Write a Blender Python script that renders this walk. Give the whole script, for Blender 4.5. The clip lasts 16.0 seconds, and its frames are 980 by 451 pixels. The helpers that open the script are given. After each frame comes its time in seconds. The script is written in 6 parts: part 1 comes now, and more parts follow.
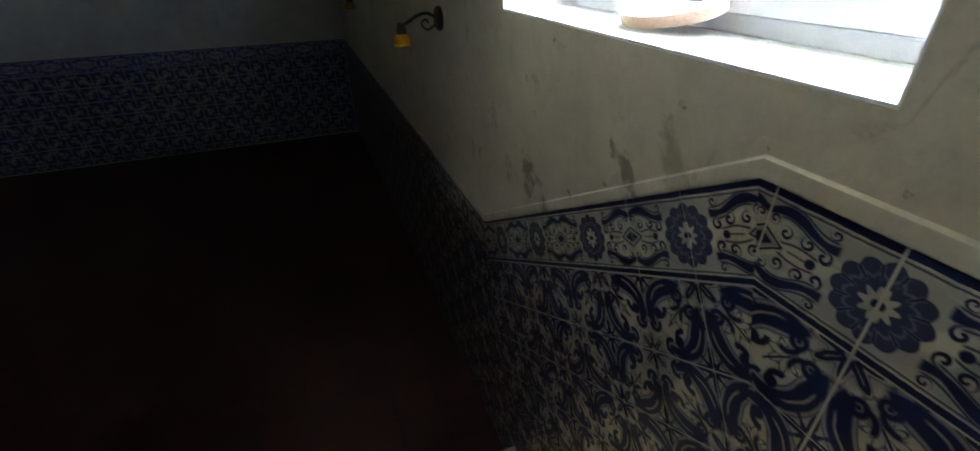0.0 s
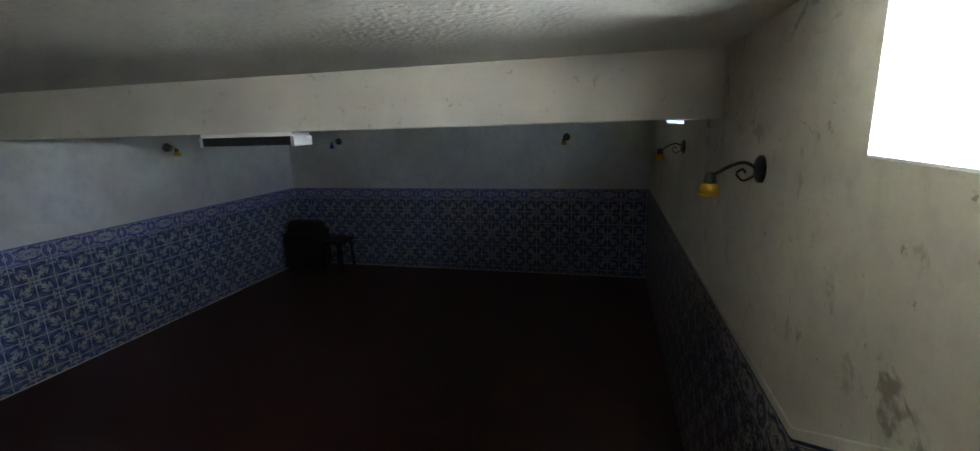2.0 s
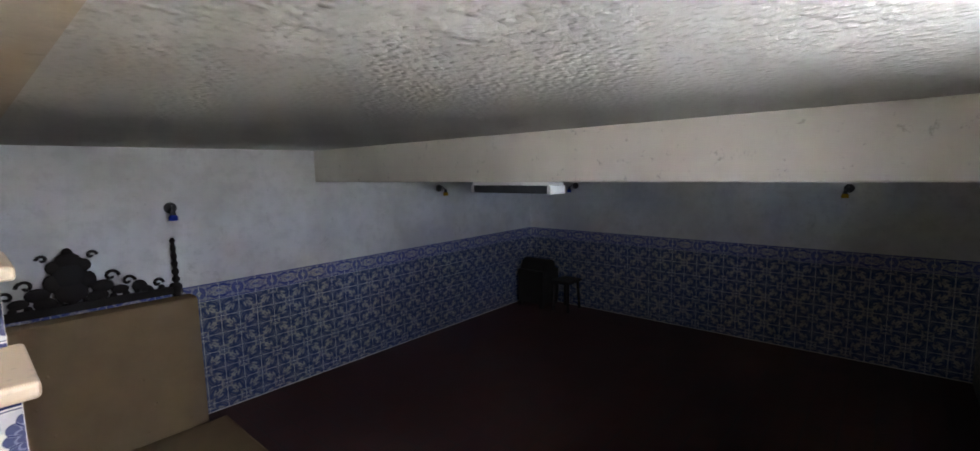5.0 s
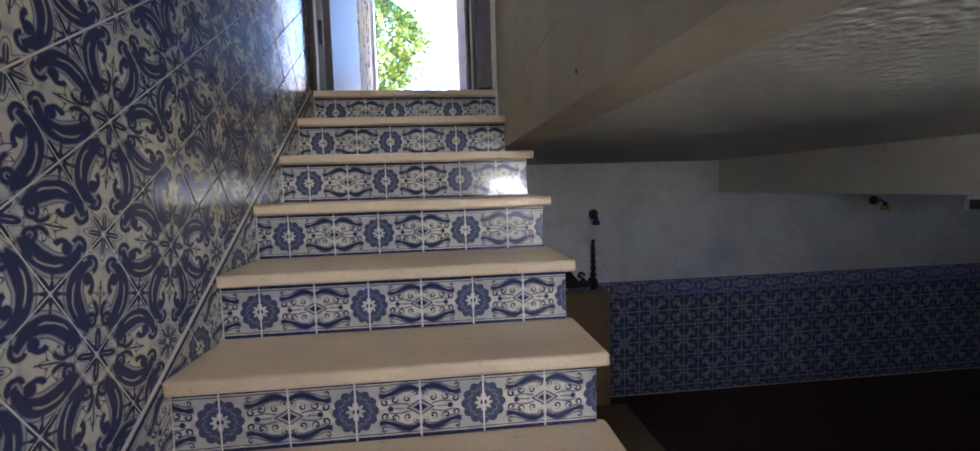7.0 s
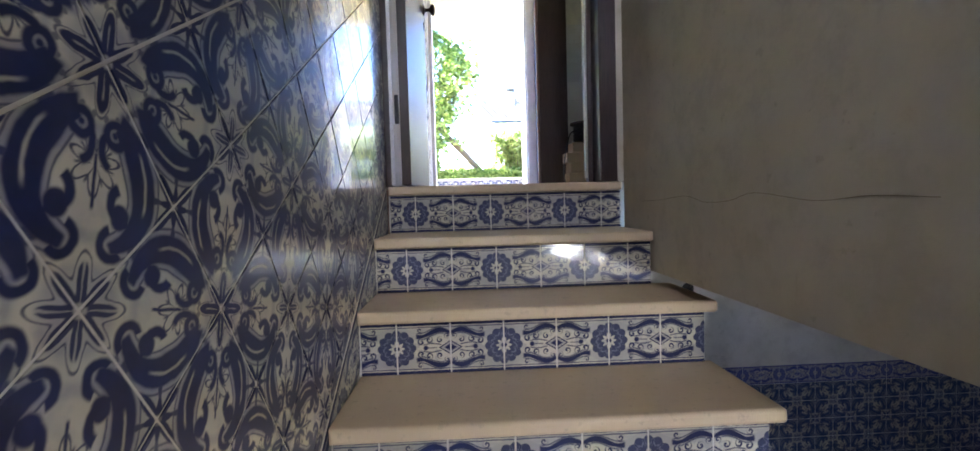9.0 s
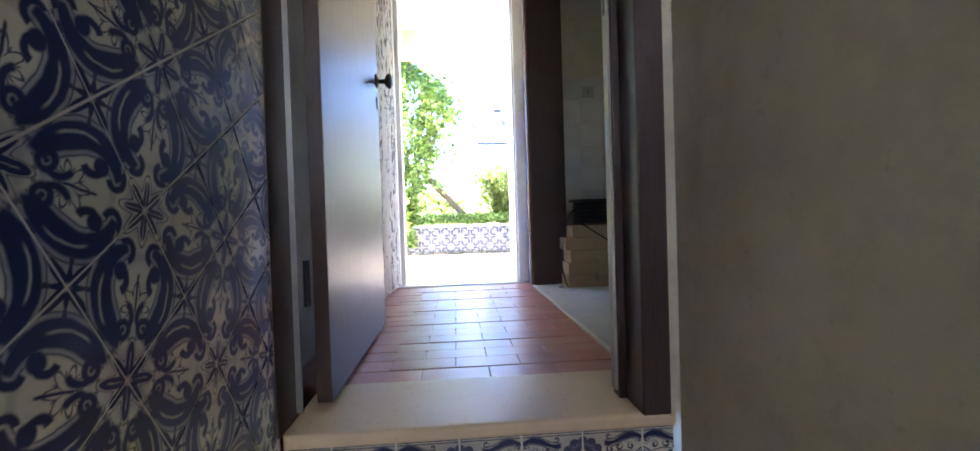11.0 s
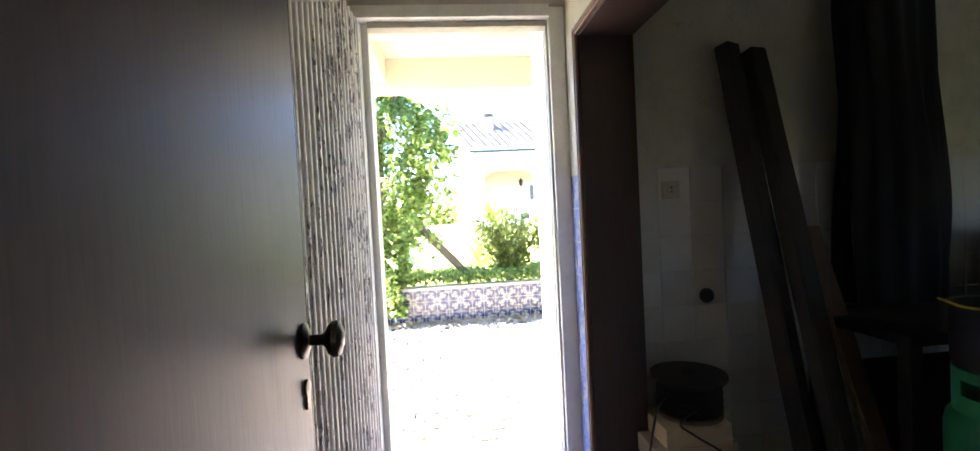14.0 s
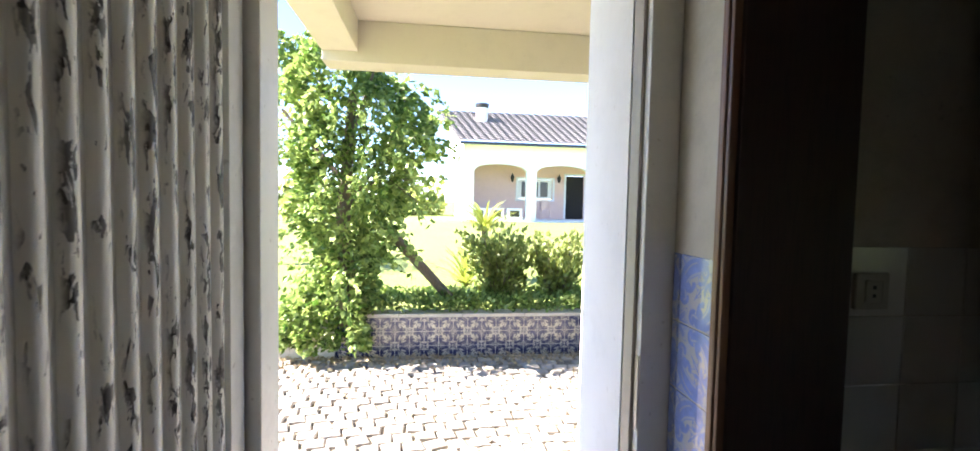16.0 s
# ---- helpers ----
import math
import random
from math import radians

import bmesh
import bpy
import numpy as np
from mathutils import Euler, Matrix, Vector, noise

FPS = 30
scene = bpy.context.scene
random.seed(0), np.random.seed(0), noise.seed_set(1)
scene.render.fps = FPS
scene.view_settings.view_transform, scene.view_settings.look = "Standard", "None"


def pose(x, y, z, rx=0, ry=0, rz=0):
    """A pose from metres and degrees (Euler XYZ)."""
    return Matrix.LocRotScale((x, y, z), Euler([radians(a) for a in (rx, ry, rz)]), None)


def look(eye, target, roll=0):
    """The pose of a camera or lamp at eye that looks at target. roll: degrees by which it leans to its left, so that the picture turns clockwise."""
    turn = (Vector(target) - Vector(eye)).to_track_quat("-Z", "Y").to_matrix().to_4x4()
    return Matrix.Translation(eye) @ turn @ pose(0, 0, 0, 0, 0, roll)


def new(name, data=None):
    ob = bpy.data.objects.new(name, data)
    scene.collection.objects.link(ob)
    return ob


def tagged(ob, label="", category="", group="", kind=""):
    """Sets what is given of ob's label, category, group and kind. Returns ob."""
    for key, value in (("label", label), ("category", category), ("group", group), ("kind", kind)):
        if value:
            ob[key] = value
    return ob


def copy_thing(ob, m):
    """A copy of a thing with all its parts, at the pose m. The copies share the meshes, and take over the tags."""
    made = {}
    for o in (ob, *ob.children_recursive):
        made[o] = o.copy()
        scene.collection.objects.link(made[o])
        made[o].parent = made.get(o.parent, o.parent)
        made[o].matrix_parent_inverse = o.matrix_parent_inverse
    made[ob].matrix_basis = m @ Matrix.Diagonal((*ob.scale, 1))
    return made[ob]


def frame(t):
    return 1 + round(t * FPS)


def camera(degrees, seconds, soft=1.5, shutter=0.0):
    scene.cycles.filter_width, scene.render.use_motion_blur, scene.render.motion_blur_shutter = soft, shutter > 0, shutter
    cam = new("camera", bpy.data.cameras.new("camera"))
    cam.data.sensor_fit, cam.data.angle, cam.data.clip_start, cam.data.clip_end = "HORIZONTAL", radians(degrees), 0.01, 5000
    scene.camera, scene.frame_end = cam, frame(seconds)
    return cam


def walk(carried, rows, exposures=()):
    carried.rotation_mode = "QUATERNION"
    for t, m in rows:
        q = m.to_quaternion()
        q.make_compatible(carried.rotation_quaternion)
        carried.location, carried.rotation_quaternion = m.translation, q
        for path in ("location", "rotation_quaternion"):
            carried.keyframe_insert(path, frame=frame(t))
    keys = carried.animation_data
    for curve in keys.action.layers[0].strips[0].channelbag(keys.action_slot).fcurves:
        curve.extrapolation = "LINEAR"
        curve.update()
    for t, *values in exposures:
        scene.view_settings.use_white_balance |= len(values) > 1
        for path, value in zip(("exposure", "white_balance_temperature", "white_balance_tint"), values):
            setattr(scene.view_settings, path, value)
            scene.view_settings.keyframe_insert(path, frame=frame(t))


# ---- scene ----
cam = camera(93.1, 16.0, shutter=0.12)
PATH = [
    (0, (0.726, -2.503, -0.521), (2.331, -3.122, -1.542), -0.8),
    (0.2, (0.776, -2.526, -0.531), (2.494, -2.943, -1.467), -0.9),
    (0.5, (0.835, -2.561, -0.574), (2.695, -2.686, -1.299), 2.6),
    (1, (0.894, -2.613, -0.58), (2.807, -2.366, -1.108), 1.9),
    (1.5, (0.925, -2.582, -0.575), (2.839, -2.212, -1.025), -0.4),
    (2, (0.914, -2.547, -0.572), (2.806, -2.058, -0.999), -1.8),
    (2.5, (0.901, -2.528, -0.575), (2.783, -1.99, -0.988), -0.5),
    (3, (0.889, -2.502, -0.567), (2.745, -1.868, -0.958), -0.5),
    (5.5, (0.865, -2.392, -0.506), (2.096, -0.828, -0.705), -1.2),
    (6, (0.805, -2.421, -0.513), (1.647, -0.616, -0.69), -1.1),
    (6.5, (0.721, -2.406, -0.517), (1.158, -0.462, -0.692), -1.0),
    (7, (0.574, -2.285, -0.477), (0.785, -0.302, -0.64), -1.7),
    (7.5, (0.452, -2.17, -0.36), (0.614, -0.183, -0.512), -0.7),
    (8, (0.409, -2.005, -0.291), (0.51, -0.012, -0.419), -0.0),
    (8.5, (0.351, -1.871, -0.205), (0.398, 0.126, -0.313), 0.1),
    (9, (0.294, -1.703, -0.075), (0.384, 0.293, -0.164), -1.6),
    (9.5, (0.338, -1.515, 0.003), (0.458, 0.48, -0.069), -1.6),
    (10, (0.359, -1.349, 0.135), (0.504, 0.646, 0.114), -1.5),
    (12.5, (0.41, -0.459, 0.846), (0.544, 1.536, 0.787), -2.3),
    (13, (0.385, -0.287, 0.954), (0.529, 1.707, 0.899), -2.8),
    (13.5, (0.325, -0.073, 1.117), (0.519, 1.916, 1.041), -3.1),
    (14, (0.322, 0.166, 1.227), (0.509, 2.157, 1.169), -2.9),
    (14.5, (0.323, 0.343, 1.323), (0.518, 2.333, 1.267), -2.7),
    (15, (0.318, 0.578, 1.438), (0.536, 2.564, 1.365), -2.7),
    (15.5, (0.355, 0.863, 1.419), (0.597, 2.847, 1.332), -0.7),
    (16, (0.366, 1.239, 1.46), (0.613, 3.221, 1.36), 1.2),
]
walk(cam, [(t, look(eye, target, roll)) for t, eye, target, roll in PATH],
     [(0, 5.05, 6500, 10), (0.5, 4.55, 6500, 11), (1.5, 5.6, 6500, 12), (3, 6.05, 6500, 12), (5.5, 6.15, 6500, 24), (6.2, 5.3, 6450, 24), (7, 4.85, 6500, 24), (8.5, 4.95, 6400, 26), (10, 5.05, 6350, 20), (12.5, 4.8, 6600, 26), (13.5, 4.6, 6650, 24), (14.5, 4.2, 6750, 22), (15.5, 3.7, 6800, 21), (16, 3.0, 6700, 21)])

# ---- world, sun and daylight ----
wd = bpy.data.worlds.new("sky")
scene.world = wd
wd.use_nodes = True
sky = wd.node_tree.nodes.new("ShaderNodeTexSky")
sky.sky_type = "NISHITA"
sky.sun_disc = False
sky.sun_elevation, sky.sun_rotation = radians(45), radians(-89)
wd.node_tree.nodes["Background"].inputs[1].default_value = 0.085
sky.dust_density, sky.ozone_density, sky.altitude = 0.0, 6.0, 1500
wd.node_tree.links.new(sky.outputs[0], wd.node_tree.nodes["Background"].inputs[0])
sl = bpy.data.lights.new("sun", "SUN")
sl.energy, sl.angle, sl.color = 5.0, radians(0.5), (1, 0.95, 0.87)
sun = new("sun", sl)
sun.matrix_world = look((-10.0, 0.1, 10.0), (0, 0, 0))


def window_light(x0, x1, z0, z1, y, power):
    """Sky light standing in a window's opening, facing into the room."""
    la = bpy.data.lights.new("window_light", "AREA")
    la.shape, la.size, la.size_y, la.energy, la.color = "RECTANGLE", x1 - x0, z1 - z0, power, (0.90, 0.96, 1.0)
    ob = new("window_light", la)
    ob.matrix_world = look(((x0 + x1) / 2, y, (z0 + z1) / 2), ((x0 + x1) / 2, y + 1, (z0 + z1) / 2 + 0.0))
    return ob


window_light(0.97, 1.91, -0.66, -0.30, -3.275, 1.0)
window_light(4.10, 5.04, -0.62, -0.30, -3.275, 0.09)
# added fill for treads and stairwell, behind unseen window 3
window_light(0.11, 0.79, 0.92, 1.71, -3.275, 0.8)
# added kitchen fill, behind unseen window 4
window_light(3.22, 3.58, 1.07, 1.43, -0.03, 0.02)


# ---- material helpers ----
class V:
    """A number in a shader, with arithmetic."""

    def __init__(self, nt, s):
        self.nt, self.s = nt, s

    def op(self, kind, *args):
        n = self.nt.nodes.new("ShaderNodeMath")
        n.operation = kind
        for i, a in enumerate((self, *args)):
            if isinstance(a, V):
                self.nt.links.new(a.s, n.inputs[i])
            else:
                n.inputs[i].default_value = a
        return V(self.nt, n.outputs[0])

    def __add__(self, o): return self.op("ADD", o)
    def __radd__(self, o): return self.op("ADD", o)
    def __sub__(self, o): return self.op("SUBTRACT", o)
    def __rsub__(self, o): return (self * -1) + o
    def __mul__(self, o): return self.op("MULTIPLY", o)
    def __rmul__(self, o): return self.op("MULTIPLY", o)
    def __truediv__(self, o): return self.op("DIVIDE", o)
    def abs(self): return self.op("ABSOLUTE")
    def sin(self): return self.op("SINE")
    def cos(self): return self.op("COSINE")
    def sqrt(self): return self.op("SQRT")
    def mn(self, o): return self.op("MINIMUM", o)
    def mx(self, o): return self.op("MAXIMUM", o)
    def fract(self): return self.op("FRACT")

    def under(self, edge, soft=0.02):
        """1 where this is below edge, 0 above, with a soft step."""
        n = self.nt.nodes.new("ShaderNodeMapRange")
        n.interpolation_type = "SMOOTHSTEP"
        self.nt.links.new(self.s, n.inputs[0])
        n.inputs[1].default_value, n.inputs[2].default_value, n.inputs[3].default_value, n.inputs[4].default_value = edge - soft, edge + soft, 1, 0
        return V(self.nt, n.outputs[0])


def hyp(a, b): return (a * a + b * b).sqrt()
def ang(a, b): return a.op("ARCTAN2", b)


class M:
    """A material: a principled shader with a few shorthands."""

    def __init__(self, name, color=(0.5, 0.5, 0.5), rough=0.6, metal=0.0):
        self.m = bpy.data.materials.new(name)
        self.m.use_nodes = True
        self.nt = self.m.node_tree
        self.b = self.nt.nodes["Principled BSDF"]
        self.b.inputs["Base Color"].default_value = (*color, 1)
        self.b.inputs["Roughness"].default_value = rough
        self.b.inputs["Metallic"].default_value = metal

    def node(self, kind): return self.nt.nodes.new("ShaderNode" + kind)
    def link(self, a, b): self.nt.links.new(a.s if isinstance(a, V) else a, b)

    def coord(self, scale=(1, 1, 1), turn=(0, 0, 0), world=True):
        mp = self.node("Mapping")
        mp.inputs["Scale"].default_value = scale
        mp.inputs["Rotation"].default_value = [radians(a) for a in turn]
        if world:
            self.link(self.node("NewGeometry").outputs["Position"], mp.inputs[0])
        else:
            self.link(self.node("TexCoord").outputs["Object"], mp.inputs[0])
        return mp.outputs[0]

    def noise(self, scale, detail=5, rough=0.55, dist=0.0, at=None):
        n = self.node("TexNoise")
        n.inputs["Scale"].default_value, n.inputs["Detail"].default_value = scale, detail
        n.inputs["Roughness"].default_value, n.inputs["Distortion"].default_value = rough, dist
        self.link(at if at is not None else self.coord(), n.inputs["Vector"])
        return V(self.nt, n.outputs[0])

    def voronoi(self, scale, at=None, feature="F1"):
        n = self.node("TexVoronoi")
        n.feature = feature
        n.inputs["Scale"].default_value = scale
        self.link(at if at is not None else self.coord(), n.inputs["Vector"])
        return V(self.nt, n.outputs["Distance"])

    def random(self):
        return V(self.nt, self.node("ObjectInfo").outputs["Random"])

    def island(self):
        return V(self.nt, self.node("NewGeometry").outputs["Random Per Island"])

    def mix(self, fac, a, b):
        n = self.node("Mix")
        n.data_type = "RGBA"
        for v, i in ((fac, 0), (a, 6), (b, 7)):
            if isinstance(v, V):
                self.link(v, n.inputs[i])
            elif isinstance(v, (tuple, list)):
                n.inputs[i].default_value = (*v, 1)
            elif isinstance(v, float):
                n.inputs[i].default_value = v
            else:
                self.link(v, n.inputs[i])
        return n.outputs[2]

    def color(self, c):
        self.link(c, self.b.inputs["Base Color"])
        return self

    def rough(self, v):
        self.link(v, self.b.inputs["Roughness"])
        return self

    def bump(self, h, strength=0.3, dist=0.01):
        n = self.node("Bump")
        n.inputs["Strength"].default_value, n.inputs["Distance"].default_value = strength, dist
        self.link(h, n.inputs["Height"])
        self.link(n.outputs[0], self.b.inputs["Normal"])
        return self


# ---- materials ----
def plaster(name, base, dirt, rough_bump=0.25, fine=90, stain=0.5):
    k = M(name, rough=0.85)
    big, mid, fin = k.noise(1.3, 6, 0.6), k.noise(7, 6, 0.65, 0.6), k.noise(fine, 4)
    c = k.mix(big.under(0.48, 0.16) * 0.8, base, tuple(0.72 * v for v in base))
    c = k.mix(k.noise(11, 5, 0.7).under(0.45, 0.1) * 0.35, c, tuple(0.66 * v for v in base))
    c = k.mix(mid.under(0.36, 0.06) * stain, c, dirt)
    c = k.mix(k.noise(26, 3).under(0.30, 0.03) * stain, c, tuple(0.5 * v for v in dirt))
    smear = k.noise(3.2, 7, 0.7, 1.5, k.coord((1, 1, 0.7))).under(0.37, 0.025) * k.noise(17, 4, 0.6).under(0.52, 0.08)
    c = k.mix(smear * stain, c, tuple(0.45 * v for v in dirt))
    c = k.mix(fin * 0.18, c, tuple(0.6 * v for v in base))
    k.color(c)
    return k.bump(fin * 0.5 + mid * 0.8 + k.noise(30, 3) * 0.6, rough_bump, 0.008).m


PLASTER = plaster("plaster_cream", (0.58, 0.53, 0.43), (0.30, 0.26, 0.19), 0.25, 90, 0.75)
PLASTER_WELL = plaster("plaster_stairwell", (0.60, 0.535, 0.415), (0.42, 0.36, 0.26), 0.18, 90, 0.22)
PLASTER_WHITE = plaster("plaster_white", (0.66, 0.66, 0.64), (0.45, 0.44, 0.42), 0.2, 90, 0.25)
PLASTER_HALL = plaster("plaster_hall", (0.62, 0.58, 0.48), (0.36, 0.32, 0.25), 0.15, 120, 0.25)


def stucco():
    k = M("stucco_ceiling", rough=0.9)
    a, b, c = k.noise(45, 4, 0.6), k.noise(120, 3), k.noise(1.6, 5)
    lump = k.voronoi(38)
    col = k.mix(c.under(0.5, 0.2) * 0.5, (0.62, 0.62, 0.57), (0.48, 0.49, 0.44))
    col = k.mix(a.under(0.4, 0.1) * 0.4, col, (0.42, 0.42, 0.37))
    k.color(col)
    return k.bump(a * 1.2 + b * 0.4 + lump.under(0.35, 0.2) * 0.7, 0.36, 0.008).m


STUCCO = stucco()


def mortar():
    k = M("tile_grout", rough=0.9)
    k.color(k.mix(k.noise(40, 4), (0.68, 0.64, 0.55), (0.48, 0.45, 0.38)))
    return k.bump(k.noise(150, 3), 0.3, 0.003).m


GROUT = mortar()
NAVY, MIDB, CREAM = (0.007, 0.012, 0.050), (0.045, 0.072, 0.19), (0.56, 0.515, 0.40)


def glaze(k, dark, mid, navy=NAVY, wash=MIDB):
    """Blue painted glaze over cream, wavy and shiny."""
    age = k.noise(9, 4, 0.6)
    tint = k.mix(k.random(), CREAM, (0.48, 0.45, 0.35))
    c = k.mix(age.under(0.42, 0.12) * 0.3, tint, (0.46, 0.43, 0.34))
    c = k.mix(mid * 0.75, c, wash)
    c = k.mix(dark, c, k.mix(k.noise(60, 3), navy, tuple(1.9 * v for v in navy)))
    k.color(c)
    k.rough(k.noise(14, 3) * 0.07 + 0.05)
    k.b.inputs["Specular IOR Level"].default_value = 0.6
    k.b.inputs["Coat Weight"].default_value, k.b.inputs["Coat Roughness"].default_value = 0.45, 0.28
    k.bump(k.noise(13, 3) * 1.0 + k.noise(34, 2) * 0.30, 0.20, 0.004)
    return k.m


def uv_of(k, wob=0.012):
    sp = k.node("SeparateXYZ")
    k.link(k.node("TexCoord").outputs["UV"], sp.inputs[0])
    u, v = V(k.nt, sp.outputs[0]), V(k.nt, sp.outputs[1])
    n1, n2 = k.noise(42, 2), k.noise(47, 2)
    return u + (n1 - 0.5) * wob * 2, v + (n2 - 0.5) * wob * 2


def scroll_tile(name, navy=NAVY, wash=MIDB, more=0.0):
    """A quarter of a four-tile scroll motif: flower at one corner, heart of paired volutes in the middle."""
    k = M(name)
    u, v = uv_of(k, 0.016)

    def blob(cx, cy, r): return hyp(u - cx, v - cy).under(r, 0.016)
    along, across = (u + v) * 0.7071, (u - v).abs() * 0.7071
    dc = hyp(u - 0.50, v - 0.50)
    phi = ang(across, along - 0.7071)
    def pair(al, ac, r):
        """A dot and its mirror twin across the diagonal."""
        return hyp(along - al, across - ac).under(r, 0.016)

    def arc(al, ac, r, half, lo, hi):
        d, p = hyp(along - al, across - ac), ang(across - ac, along - al)
        return (d - r).abs().under(half, 0.014) * (p - (lo + hi) / 2).abs().under((hi - lo) / 2, 0.08)
    # two thick crescents that curl in at the near corner and flare at the far one
    swell = (phi - 0.25).sin().abs() * 0.082 + 0.024
    heart = ((dc - 0.400 + (phi * 3).cos() * 0.018).abs() - swell).under(0.0, 0.014) * (phi - 1.60).abs().under(1.20, 0.05)
    shine = (dc - 0.415).abs().under(0.011, 0.010) * (phi - 1.75).abs().under(0.45, 0.10)
    curl = pair(0.405, 0.125, 0.098).mx(arc(0.50, 0.165, 0.13, 0.030, -2.9, -0.5))
    hook = pair(0.875, 0.215, 0.078).mx(arc(0.80, 0.245, 0.105, 0.036, -2.6, 0.4)).mx(arc(1.04, 0.175, 0.085, 0.032, -2.8, 0.8))
    eyelet = (hyp(along - 0.405, across - 0.120) - 0.030).abs().under(0.010, 0.008)
    knob = blob(0.5, 0.035, 0.06).mx(blob(0.035, 0.5, 0.06)).mx(blob(0.965, 0.5, 0.05)).mx(blob(0.5, 0.965, 0.05))
    # palmette in the middle, drawn in outline
    th, rr = ang(across, along - 0.60), hyp(across, along - 0.60)
    lobes = (th * 7).cos() * 0.045 + 0.150 - th * 0.012
    spray = (rr - lobes).abs().under(0.014, 0.010)
    vein = across.under(0.012, 0.008) * (along - 0.70).abs().under(0.16, 0.02)
    vein = vein.mx((th * 7).cos().under(-0.90, 0.08) * (rr - 0.085).abs().under(0.055, 0.015) * 0.8)
    # leaf stars at the near and far corners, leaf crosses at the others
    r0, t0 = hyp(u, v), ang(v, u)
    petal = (r0 - ((t0 * 8).cos() * 0.085 + (t0 * 4).cos() * -0.025 + 0.205)).under(0, 0.014) * (1 - r0.under(0.042, 0.012))
    vein0 = (t0 * 4).sin().abs().under(0.12, 0.10) * (r0 - 0.15).abs().under(0.075, 0.02)
    edge0 = (r0 - ((t0 * 8).cos() * 0.085 + 0.255)).abs().under(0.009, 0.008)
    r1, t1 = hyp(1 - u, 1 - v), ang(1 - v, 1 - u)
    bud = (r1 - ((t1 * 8).cos() * 0.085 + 0.180)).under(0, 0.014) * (1 - r1.under(0.045, 0.012)) * (1 - (t1 * 4).sin().abs().under(0.14, 0.10) * 0.8)
    frond = (r1 - ((t1 * 8).cos() * 0.07 + 0.250)).abs().under(0.010, 0.008)
    r2 = hyp(1 - u, v).mn(hyp(u, 1 - v))
    t2 = ang((1 - u).mn(u), v.mn(1 - v))
    cross = (r2 - ((t2 * 8).cos() * 0.055 + (t2 * 4).cos() * 0.06 + 0.155)).under(0, 0.014) * (1 - r2.under(0.035, 0.012))
    spine = (t2 * 4).cos().under(-0.90, 0.06) * r2.under(0.26, 0.02)
    off = (dc - 0.400 + (phi * 3).cos() * 0.018).abs() - swell
    halo = (off - 0.038).abs().under(0.008, 0.006) * (phi - 1.60).abs().under(1.15, 0.06)
    pearls = hyp((t0 * 12 / 3.14159).fract() - 0.5, (r0 - 0.335) * 9).under(0.22, 0.06)
    soft = off.abs().under(0.045, 0.03) * (phi - 1.60).abs().under(1.25, 0.08)
    dark = (heart * (1 - shine * 0.7)).mx(halo * 0.75).mx(pearls * 0.7).mx(curl * (1 - eyelet * 0.6)).mx(hook).mx(knob * 0.9).mx(spray * 0.9).mx(vein).mx(petal * (1 - vein0 * 0.8)).mx(edge0 * 0.8).mx(bud * 0.95).mx(frond * 0.8).mx(cross).mx(spine * 0.9)
    shade = r0.under(0.27, 0.05).mx(r2.under(0.26, 0.05)).mx((dc - 0.31).abs().under(0.035, 0.03)).mx(r1.under(0.26, 0.04))
    mid = (shade * 0.36).mx(soft * 0.65) + k.noise(34, 3).under(0.42, 0.08) * 0.18
    return glaze(k, dark, (mid + more).mn(1.0), navy, wash)


